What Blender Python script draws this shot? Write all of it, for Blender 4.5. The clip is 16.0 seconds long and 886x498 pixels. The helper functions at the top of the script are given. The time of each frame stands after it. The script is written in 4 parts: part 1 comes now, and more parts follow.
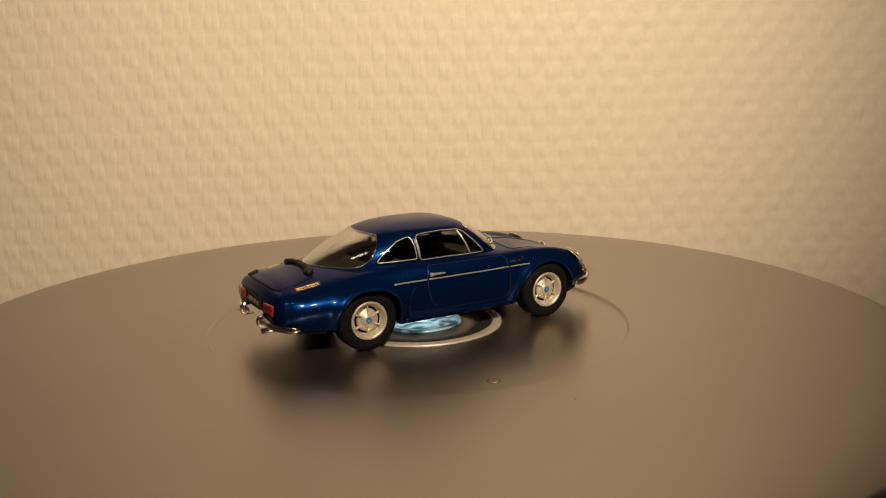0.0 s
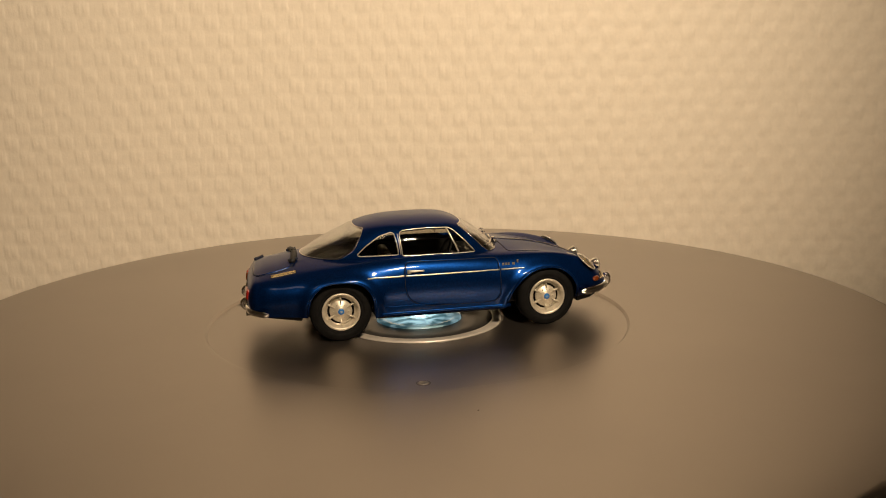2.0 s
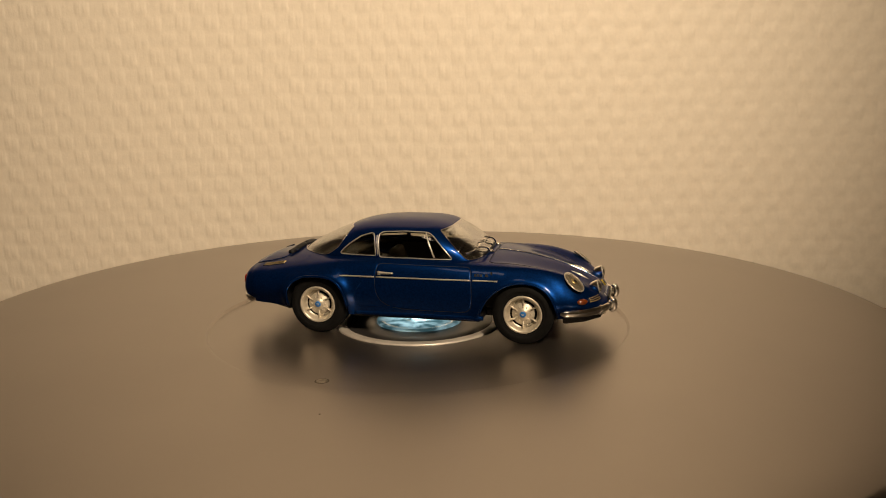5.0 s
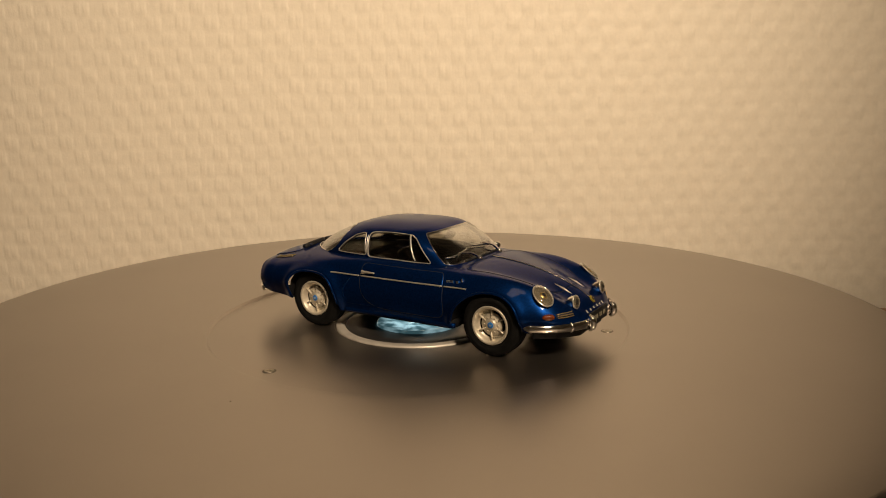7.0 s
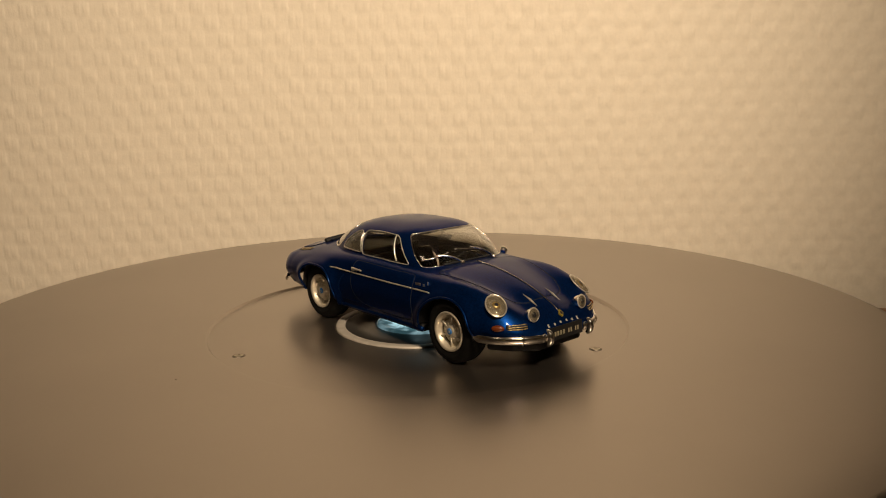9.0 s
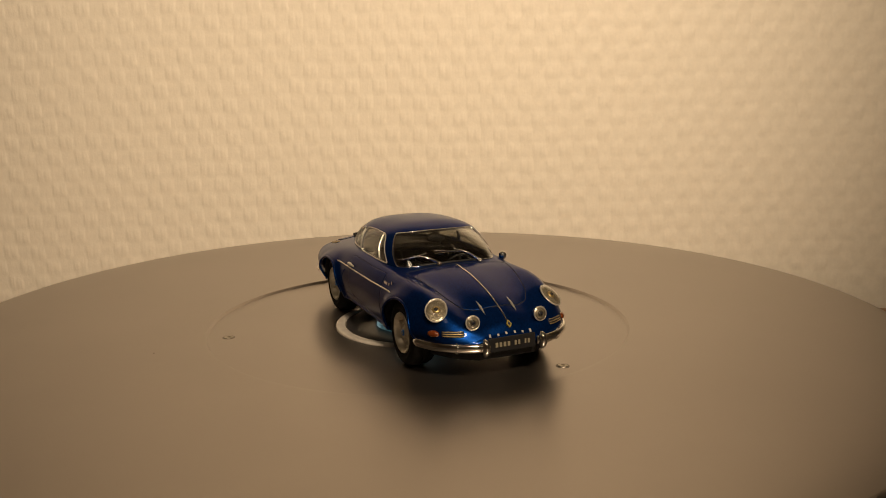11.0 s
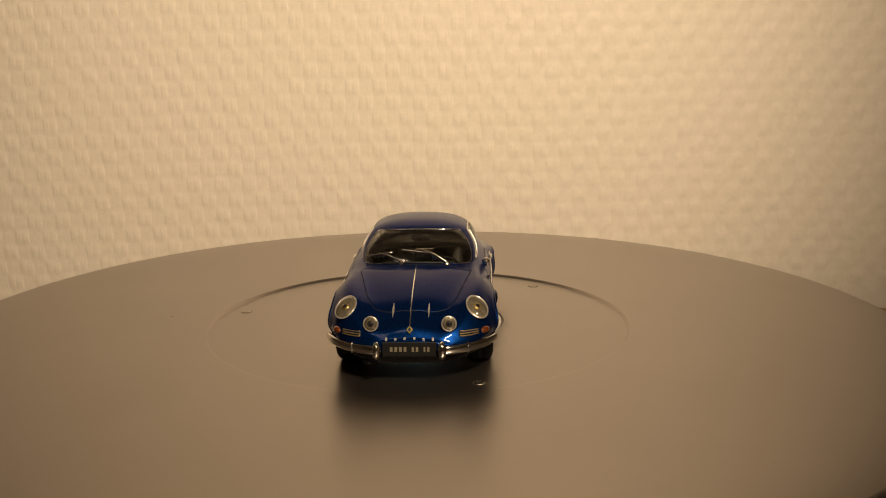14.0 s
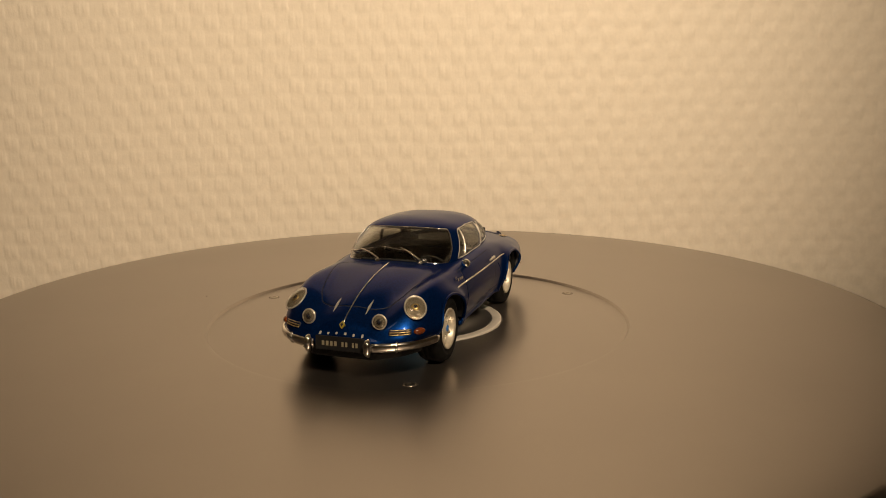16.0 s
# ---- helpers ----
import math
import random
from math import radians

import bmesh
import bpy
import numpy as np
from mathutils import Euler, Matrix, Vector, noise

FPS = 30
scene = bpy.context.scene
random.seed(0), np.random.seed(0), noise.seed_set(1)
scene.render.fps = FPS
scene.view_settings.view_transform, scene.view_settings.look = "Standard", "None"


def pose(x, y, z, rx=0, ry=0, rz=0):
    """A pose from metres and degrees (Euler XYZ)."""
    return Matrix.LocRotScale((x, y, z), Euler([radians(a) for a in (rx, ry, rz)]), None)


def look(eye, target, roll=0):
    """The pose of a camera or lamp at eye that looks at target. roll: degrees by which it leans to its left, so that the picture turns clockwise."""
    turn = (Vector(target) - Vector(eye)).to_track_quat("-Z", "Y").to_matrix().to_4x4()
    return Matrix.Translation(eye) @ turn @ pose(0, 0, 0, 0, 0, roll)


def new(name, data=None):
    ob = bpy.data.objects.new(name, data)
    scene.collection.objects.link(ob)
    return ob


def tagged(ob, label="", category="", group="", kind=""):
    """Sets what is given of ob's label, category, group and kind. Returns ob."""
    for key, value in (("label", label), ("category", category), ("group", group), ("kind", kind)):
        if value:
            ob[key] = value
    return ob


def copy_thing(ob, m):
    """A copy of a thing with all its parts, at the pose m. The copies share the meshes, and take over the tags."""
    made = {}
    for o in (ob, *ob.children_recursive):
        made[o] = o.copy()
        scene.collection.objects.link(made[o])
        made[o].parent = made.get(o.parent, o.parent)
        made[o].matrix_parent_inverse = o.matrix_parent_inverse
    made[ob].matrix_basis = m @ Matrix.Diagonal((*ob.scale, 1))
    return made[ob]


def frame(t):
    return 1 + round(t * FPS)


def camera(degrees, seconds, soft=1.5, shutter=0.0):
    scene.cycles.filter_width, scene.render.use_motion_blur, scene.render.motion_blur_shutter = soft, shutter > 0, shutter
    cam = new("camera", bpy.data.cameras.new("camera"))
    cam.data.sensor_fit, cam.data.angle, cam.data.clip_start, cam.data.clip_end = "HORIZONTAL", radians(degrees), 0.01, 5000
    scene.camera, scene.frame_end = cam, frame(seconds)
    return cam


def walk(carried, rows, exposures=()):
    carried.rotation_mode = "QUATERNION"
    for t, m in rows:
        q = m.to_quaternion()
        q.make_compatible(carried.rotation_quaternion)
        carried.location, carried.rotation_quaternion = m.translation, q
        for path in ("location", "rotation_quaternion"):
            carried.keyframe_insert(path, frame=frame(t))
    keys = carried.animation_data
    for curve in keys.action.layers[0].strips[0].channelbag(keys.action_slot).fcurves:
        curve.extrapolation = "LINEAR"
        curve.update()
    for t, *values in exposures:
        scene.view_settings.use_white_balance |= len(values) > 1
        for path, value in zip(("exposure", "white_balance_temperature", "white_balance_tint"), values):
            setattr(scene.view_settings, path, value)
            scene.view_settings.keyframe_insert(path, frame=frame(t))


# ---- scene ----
# ---------- camera ----------
EYE = (0.0, -0.19966, 0.05867)
AHEAD = (0.031205, 0.979513, -0.198949)
VIEW = look(EYE, tuple(e + a for e, a in zip(EYE, AHEAD)), -0.865)
cam = camera(56.87, 16.0, soft=1.0)
walk(cam, [(0.0, VIEW), (16.0, VIEW)])

# turn of the platter: seconds, tilt about x and y in degrees, rise in mm, turn in degrees
TURN = [
    (0.0, 0.13, -0.31, -0.11, 0.1),
    (0.5, 0.11, -0.3, 0.33, -3.97),
    (1.0, 0.13, -0.34, 0.62, -8.38),
    (1.5, 0.18, -0.46, 1.13, -12.61),
    (2.0, 0.09, -0.2, 0.79, -17.55),
    (2.5, 0.04, -0.09, 0.45, -21.83),
    (3.0, -0.01, -0.0, 0.34, -26.3),
    (3.5, 0.02, -0.0, 0.35, -30.64),
    (4.0, -0.0, 0.02, 0.25, -34.74),
    (6.5, -0.01, 0.01, -0.31, -56.88),
    (7.0, -0.02, 0.02, -0.45, -61.16),
    (7.5, -0.01, 0.02, -0.27, -65.31),
    (8.0, -0.0, 0.03, -0.2, -69.53),
    (8.5, -0.0, 0.03, -0.3, -73.69),
    (9.0, 0.0, 0.03, -0.57, -78.33),
    (11.5, 0.0, 0.1, -0.32, -100.27),
    (12.0, -0.0, 0.13, -0.22, -104.67),
    (12.5, 0.0, 0.15, -0.2, -108.84),
    (13.0, 0.0, 0.17, -0.08, -113.0),
    (13.5, 0.05, 0.21, 0.16, -117.24),
    (14.0, -0.01, 0.22, -0.08, -121.55),
    (14.5, -0.03, 0.28, -0.39, -126.09),
    (15.0, -0.01, 0.19, -0.05, -130.28),
    (15.5, -0.01, 0.15, 0.13, -134.44),
    (16.0, -0.01, 0.11, 0.47, -138.62),
]
CAR_AT = (0.003125, 0.00275, 0.0, 27.92)

# ---------- light ----------
world = bpy.data.worlds.new("room_air")
scene.world = world
world.use_nodes = True
world.node_tree.nodes["Background"].inputs["Color"].default_value = (1.0, 0.78, 0.5, 1)
world.node_tree.nodes["Background"].inputs["Strength"].default_value = 0.008


def spot_lamp(name, eye, target, radius, cone, watts, colour):
    data = bpy.data.lights.new(name, "SPOT")
    data.shadow_soft_size, data.spot_size, data.spot_blend, data.energy, data.color = radius, radians(cone), 1.0, watts, colour
    ob = new(name, data)
    ob.matrix_world = look(eye, target)
    return ob


WARM = (1.0, 0.765, 0.52)
spot_lamp("desk_lamp_light", (0.13, -0.42, 0.40), (-0.012, 0.2, 0.09), 0.035, 55, 22.0, WARM)
# weak unseen overhead light, added for highlights along the car's shoulders
ceiling = bpy.data.lights.new("added_overhead_light", "AREA")
ceiling.shape, ceiling.size, ceiling.energy, ceiling.color = "DISK", 0.34, 1.5, WARM
new("added_overhead_light", ceiling).matrix_world = look((-0.35, -0.75, 1.6), (0.0, 0.0, 0.0))
scene.view_settings.exposure = 0.0

# ---------- materials ----------


def material(name, colour, rough=0.5, metal=0.0, coat=0.0, noise_scale=0.0, noise_amount=0.0, bump=0.0, bump_scale=800.0,
             spec=0.5, emit=None, emit_strength=0.0, rough_var=0.0):
    m = bpy.data.materials.new(name)
    m.use_nodes = True
    nt = m.node_tree
    b = nt.nodes["Principled BSDF"]
    b.inputs["Base Color"].default_value = (*colour, 1)
    b.inputs["Roughness"].default_value = rough
    b.inputs["Metallic"].default_value = metal
    b.inputs["Coat Weight"].default_value = coat
    b.inputs["Coat Roughness"].default_value = 0.035
    b.inputs["Specular IOR Level"].default_value = spec
    tc = nt.nodes.new("ShaderNodeTexCoord")
    if noise_amount > 0 or rough_var > 0:
        n = nt.nodes.new("ShaderNodeTexNoise")
        n.inputs["Scale"].default_value = noise_scale
        n.inputs["Detail"].default_value = 6
        nt.links.new(tc.outputs["Object"], n.inputs["Vector"])
        if noise_amount > 0:
            r = nt.nodes.new("ShaderNodeMapRange")
            r.inputs["From Min"].default_value, r.inputs["From Max"].default_value = 0.3, 0.7
            r.inputs["To Min"].default_value, r.inputs["To Max"].default_value = 1 - noise_amount, 1 + noise_amount
            nt.links.new(n.outputs["Fac"], r.inputs["Value"])
            mix = nt.nodes.new("ShaderNodeVectorMath")
            mix.operation = "SCALE"
            mix.inputs[0].default_value = colour
            nt.links.new(r.outputs["Result"], mix.inputs["Scale"])
            nt.links.new(mix.outputs["Vector"], b.inputs["Base Color"])
        if rough_var > 0:
            r2 = nt.nodes.new("ShaderNodeMapRange")
            r2.inputs["From Min"].default_value, r2.inputs["From Max"].default_value = 0.3, 0.7
            r2.inputs["To Min"].default_value, r2.inputs["To Max"].default_value = rough - rough_var, rough + rough_var
            nt.links.new(n.outputs["Fac"], r2.inputs["Value"])
            nt.links.new(r2.outputs["Result"], b.inputs["Roughness"])
    if bump > 0:
        n2 = nt.nodes.new("ShaderNodeTexNoise")
        n2.inputs["Scale"].default_value = bump_scale
        n2.inputs["Detail"].default_value = 4
        nt.links.new(tc.outputs["Object"], n2.inputs["Vector"])
        bp = nt.nodes.new("ShaderNodeBump")
        bp.inputs["Strength"].default_value = bump
        bp.inputs["Distance"].default_value = 0.0002
        nt.links.new(n2.outputs["Fac"], bp.inputs["Height"])
        nt.links.new(bp.outputs["Normal"], b.inputs["Normal"])
    if emit:
        b.inputs["Emission Color"].default_value = (*emit, 1)
        b.inputs["Emission Strength"].default_value = emit_strength
    return m


def glass_material(name, tint, rough=0.02, gloss=1.0):
    m = bpy.data.materials.new(name)
    m.use_nodes = True
    nt = m.node_tree
    nt.nodes.remove(nt.nodes["Principled BSDF"])
    out = nt.nodes["Material Output"]
    tr = nt.nodes.new("ShaderNodeBsdfTransparent")
    tr.inputs["Color"].default_value = (*tint, 1)
    gl = nt.nodes.new("ShaderNodeBsdfGlossy")
    gl.inputs["Roughness"].default_value = rough
    lw = nt.nodes.new("ShaderNodeLayerWeight")
    lw.inputs["Blend"].default_value = 0.5
    pw = nt.nodes.new("ShaderNodeMath")
    pw.operation = "POWER"
    pw.inputs[1].default_value = 1.4
    nt.links.new(lw.outputs["Facing"], pw.inputs[0])
    mul = nt.nodes.new("ShaderNodeMath")
    mul.operation = "MULTIPLY_ADD"
    mul.inputs[1].default_value, mul.inputs[2].default_value = 0.92 * gloss, 0.04 * gloss
    nt.links.new(pw.outputs["Value"], mul.inputs[0])
    mix = nt.nodes.new("ShaderNodeMixShader")
    nt.links.new(mul.outputs["Value"], mix.inputs["Fac"])
    nt.links.new(tr.outputs["BSDF"], mix.inputs[1])
    nt.links.new(gl.outputs["BSDF"], mix.inputs[2])
    nt.links.new(mix.outputs["Shader"], out.inputs["Surface"])
    return m


PAINT = material("blue_metallic_paint", (0.0016, 0.019, 0.098), 0.34, 0.74, 0.65, 2500, 0.25, spec=0.05)
PAINT.node_tree.nodes["Principled BSDF"].inputs["Specular Tint"].default_value = (0.24, 0.33, 0.52, 1)
PAINT.node_tree.nodes["Principled BSDF"].inputs["Coat IOR"].default_value = 1.24
TRIM = material("bright_trim", (0.68, 0.65, 0.58), 0.28, 0.7, noise_scale=600, noise_amount=0.12)
CHROME = material("chrome", (0.9, 0.87, 0.82), 0.12, 1.0, noise_scale=400, rough_var=0.05)
SILVER = material("silver_paint", (0.6, 0.55, 0.45), 0.42, 0.5, noise_scale=900, noise_amount=0.12)
RUBBER = material("black_rubber", (0.006, 0.006, 0.006), 0.75, spec=0.12, noise_scale=700, noise_amount=0.3, bump=0.2, bump_scale=2500)
BLACK = material("black_plastic", (0.009, 0.009, 0.01), 0.55, spec=0.3, noise_scale=600, noise_amount=0.2, bump=0.1)
SEAM = material("dark_seam", (0.004, 0.008, 0.025), 0.7)
SEAT_CLOTH = material("dark_seat_plastic", (0.05, 0.045, 0.04), 0.6, noise_scale=500, noise_amount=0.3, bump=0.2)
GLASS = glass_material("window_plastic", (0.95, 0.95, 0.92), 0.06)
SIDE_GLASS = glass_material("side_window_plastic", (0.95, 0.95, 0.92), 0.03, 0.4)
LENS = glass_material("lamp_lens", (0.92, 0.9, 0.84), 0.04, 1.0)
REFLECTOR = material("lamp_reflector", (0.5, 0.46, 0.38), 0.22, 0.7, bump=1.0, bump_scale=900, noise_scale=900, noise_amount=0.2)
AMBER = material("amber_plastic", (0.14, 0.03, 0.006), 0.25, coat=0.6, noise_scale=900, noise_amount=0.2)
RED = material("red_plastic", (0.26, 0.012, 0.008), 0.25, coat=0.6, noise_scale=900, noise_amount=0.2)
GOLD = material("brass_grille", (0.55, 0.42, 0.2), 0.35, 0.8, noise_scale=900, noise_amount=0.2)
YELLOW = material("yellow_badge", (0.3, 0.24, 0.03), 0.4, noise_scale=900, noise_amount=0.2)
BADGE_BLUE = material("blue_badge", (0.02, 0.16, 0.5), 0.3, coat=0.5)
WHITE_INK = material("pale_ink", (0.36, 0.36, 0.34), 0.5)
PLATE_INK = material("dull_gold_ink", (0.24, 0.21, 0.14), 0.5)
PLATTER = material("satin_grey_platter", (0.335, 0.300, 0.270), 0.32, 0.96, noise_scale=25, noise_amount=0.03)
PLATTER_RIM = material("polished_rim", (0.75, 0.72, 0.68), 0.25, 0.9)
STEP = material("dark_step", (0.12, 0.10, 0.085), 0.5, 0.4, noise_scale=300, noise_amount=0.1)
HUB_DARK = material("dark_hub_plastic", (0.035, 0.033, 0.032), 0.3, 0.1, noise_scale=300, noise_amount=0.15)
HUB_RING = material("pale_hub_ring", (0.62, 0.58, 0.52), 0.4, 0.35, noise_scale=300, noise_amount=0.1)
SCREW = material("screw_steel", (0.42, 0.38, 0.32), 0.35, 1.0, noise_scale=900, noise_amount=0.2)
PAPER = material("cream_wallpaper", (0.78, 0.715, 0.605), 0.55, noise_scale=320, noise_amount=0.04, bump=0.35, bump_scale=900, spec=0.35)


def add_threads(m):
    """Fine upright threads, as a second bump over the first."""
    nt = m.node_tree
    b = nt.nodes["Principled BSDF"]
    first = b.inputs["Normal"].links[0].from_socket
    tc = nt.nodes.new("ShaderNodeTexCoord")
    mp = nt.nodes.new("ShaderNodeMapping")
    mp.inputs["Scale"].default_value = (1.0, 1.0, 0.16)
    n = nt.nodes.new("ShaderNodeTexNoise")
    n.inputs["Scale"].default_value, n.inputs["Detail"].default_value = 650, 3
    bp = nt.nodes.new("ShaderNodeBump")
    bp.inputs["Strength"].default_value, bp.inputs["Distance"].default_value = 0.22, 0.0003
    nt.links.new(tc.outputs["Object"], mp.inputs["Vector"])
    nt.links.new(mp.outputs["Vector"], n.inputs["Vector"])
    nt.links.new(n.outputs["Fac"], bp.inputs["Height"])
    nt.links.new(first, bp.inputs["Normal"])
    nt.links.new(bp.outputs["Normal"], b.inputs["Normal"])


add_threads(PAPER)
PLASTER = material("cream_plaster", (0.62, 0.55, 0.45), 0.8, noise_scale=6, noise_amount=0.06, bump=0.2, bump_scale=200)
CEILING = material("ceiling_paint", (0.7, 0.66, 0.58), 0.85, noise_scale=6, noise_amount=0.05, bump=0.1, bump_scale=200)
WOOD = material("brown_table_wood", (0.2, 0.11, 0.055), 0.45, noise_scale=18, noise_amount=0.3, bump=0.1, bump_scale=120)
BASE_PLASTIC = material("dark_base_plastic", (0.03, 0.03, 0.032), 0.45, noise_scale=200, noise_amount=0.15)


def led_material():
    """Clear hub plastic that a lamp inside makes glow, with swirls."""
    m = material("lit_clear_plastic", (0.25, 0.4, 0.45), 0.15, coat=0.6)
    nt = m.node_tree
    b = nt.nodes["Principled BSDF"]
    tc = nt.nodes.new("ShaderNodeTexCoord")
    n = nt.nodes.new("ShaderNodeTexNoise")
    n.inputs["Scale"].default_value, n.inputs["Distortion"].default_value = 160, 1.6
    nt.links.new(tc.outputs["Object"], n.inputs["Vector"])
    ramp = nt.nodes.new("ShaderNodeValToRGB")
    ramp.color_ramp.elements[0].position, ramp.color_ramp.elements[0].color = 0.4, (0.05, 0.12, 0.14, 1)
    ramp.color_ramp.elements[1].position, ramp.color_ramp.elements[1].color = 0.66, (0.42, 0.66, 0.72, 1)
    nt.links.new(n.outputs["Fac"], ramp.inputs["Fac"])
    nt.links.new(ramp.outputs["Color"], b.inputs["Emission Color"])
    # brighter towards the lamp in the middle
    ln = nt.nodes.new("ShaderNodeVectorMath")
    ln.operation = "LENGTH"
    nt.links.new(tc.outputs["Object"], ln.inputs[0])
    fall = nt.nodes.new("ShaderNodeMapRange")
    fall.inputs["From Min"].default_value, fall.inputs["From Max"].default_value = 0.0045, 0.0095
    fall.inputs["To Min"].default_value, fall.inputs["To Max"].default_value = 1.7, 0.5
    nt.links.new(ln.outputs["Value"], fall.inputs["Value"])
    nt.links.new(fall.outputs["Result"], b.inputs["Emission Strength"])
    return m


LED_PLASTIC = led_material()
LED = material("led_core", (0.8, 0.9, 0.95), 0.3, emit=(0.62, 0.92, 1.0), emit_strength=3.2)

# ---------- mesh helpers: all lengths in millimetres ----------
MM = 0.001


def mesh_ob(name, verts, faces, mat, parent=None, label="", smooth=True):
    me = bpy.data.meshes.new(name)
    me.from_pydata([tuple(c * MM for c in v) for v in verts], [], [tuple(f) for f in faces])
    bm = bmesh.new()
    bm.from_mesh(me)
    bmesh.ops.recalc_face_normals(bm, faces=bm.faces)
    bm.to_mesh(me)
    bm.free()
    me.materials.append(mat)
    if smooth:
        me.polygons.foreach_set("use_smooth", [True] * len(me.polygons))
    ob = new(name, me)
    if parent:
        ob.parent = parent
    if label:
        tagged(ob, label)
    return ob


def bevel(ob, width, segments=2):
    mod = ob.modifiers.new("bevel", "BEVEL")
    mod.width, mod.segments, mod.limit_method = width * MM, segments, "ANGLE"
    return ob


def solid(ob, thick, offset=-1.0):
    mod = ob.modifiers.new("solidify", "SOLIDIFY")
    mod.thickness, mod.offset = thick * MM, offset
    return ob


def tube(points, radius, sides=8, closed=False, flat=1.0, up=(0, 0, 1)):
    """Verts and faces of a rod along points; flat squeezes it across 'up'."""
    p = np.array(points, float)
    n = len(p)
    if closed:
        d = np.roll(p, -1, 0) - np.roll(p, 1, 0)
    else:
        d = np.gradient(p, axis=0)
    d /= np.linalg.norm(d, axis=1)[:, None] + 1e-12
    upv = np.array(up, float)
    a = np.cross(d, upv)
    bad = np.linalg.norm(a, axis=1) < 1e-3
    a[bad] = np.cross(d[bad], np.array((1.0, 0.3, 0.1)))
    a /= np.linalg.norm(a, axis=1)[:, None]
    b = np.cross(a, d)
    r = np.broadcast_to(np.array(radius, float), (n,))
    th = np.linspace(0, 2 * np.pi, sides, endpoint=False)
    v = p[:, None] + r[:, None, None] * (a[:, None] * np.cos(th)[None, :, None] * flat + b[:, None] * np.sin(th)[None, :, None])
    v = v.reshape(-1, 3).tolist()
    f = []
    for i in range(n if closed else n - 1):
        for j in range(sides):
            i2, j2 = (i + 1) % n, (j + 1) % sides
            f.append((i * sides + j, i * sides + j2, i2 * sides + j2, i2 * sides + j))
    if not closed:
        f.append(tuple(range(sides)))
        f.append(tuple(range((n - 1) * sides, n * sides)))
    return v, f


def join(*lumps):
    vs, fs = [], []
    for v, f in lumps:
        k = len(vs)
        vs += [tuple(q) for q in v]
        fs += [tuple(i + k for i in g) for g in f]
    return vs, fs


def moved(lump, m):
    return [tuple(m @ Vector(q)) for q in lump[0]], lump[1]


def lathe(profile, steps=48):
    """Turned shape about z from (radius, height) pairs."""
    v, f = [], []
    k = len(profile)
    for i in range(steps):
        a = 2 * math.pi * i / steps
        v += [(r * math.cos(a), r * math.sin(a), z) for r, z in profile]
    for i in range(steps):
        for j in range(k - 1):
            i2 = (i + 1) % steps
            f.append((i * k + j, i2 * k + j, i2 * k + j + 1, i * k + j + 1))
    return v, f


def block(x0, x1, y0, y1, z0, z1):
    v = [(x, y, z) for x in (x0, x1) for y in (y0, y1) for z in (z0, z1)]
    return v, [(0, 1, 3, 2), (4, 6, 7, 5), (0, 4, 5, 1), (2, 3, 7, 6), (0, 2, 6, 4), (1, 5, 7, 3)]


def prism(outline, z0, z1):
    n = len(outline)
    v = [(x, y, z0) for x, y in outline] + [(x, y, z1) for x, y in outline]
    f = [tuple(range(n))[::-1], tuple(range(n, 2 * n))] + [(i, (i + 1) % n, n + (i + 1) % n, n + i) for i in range(n)]
    return v, f


def spline(pts, count, closed=False):
    """Smooth curve through points (Catmull-Rom), count points."""
    p = np.array(pts, float)
    n = len(p)
    if closed:
        q = np.vstack([p[-1], p, p[0], p[1]])
        segs = n
    else:
        q = np.vstack([2 * p[0] - p[1], p, 2 * p[-1] - p[-2]])
        segs = n - 1
    out = []
    for u in np.linspace(0, segs, count, endpoint=not closed):
        i = min(int(u), segs - 1)
        t = u - i
        a, b, c, d = q[i], q[i + 1], q[i + 2], q[i + 3]
        out.append(0.5 * (2 * b + (c - a) * t + (2 * a - 5 * b + 4 * c - d) * t * t + (3 * b - a - 3 * c + d) * t ** 3))
    return np.array(out)


def inside(px, pz, poly):
    """Which of the points lie inside a polygon."""
    res = np.zeros(px.shape, bool)
    n = len(poly)
    for i in range(n):
        x1, y1 = poly[i]
        x2, y2 = poly[(i + 1) % n]
        hit = ((y1 > pz) != (y2 > pz)) & (px < (x2 - x1) * (pz - y1) / (y2 - y1 + 1e-12) + x1)
        res ^= hit
    return res


def snap_to(coords, mask, poly):
    """Moves the masked 2D coordinates on to the polygon's outline."""
    p = np.array(poly, float)
    q = np.roll(p, -1, 0)
    for i in np.argwhere(mask):
        c = coords[tuple(i)]
        d = q - p
        t = np.clip(((c - p) * d).sum(1) / ((d * d).sum(1) + 1e-12), 0, 1)
        near = p + t[:, None] * d
        coords[tuple(i)] = near[np.argmin(((near - c) ** 2).sum(1))]


# ---------- the setting ----------


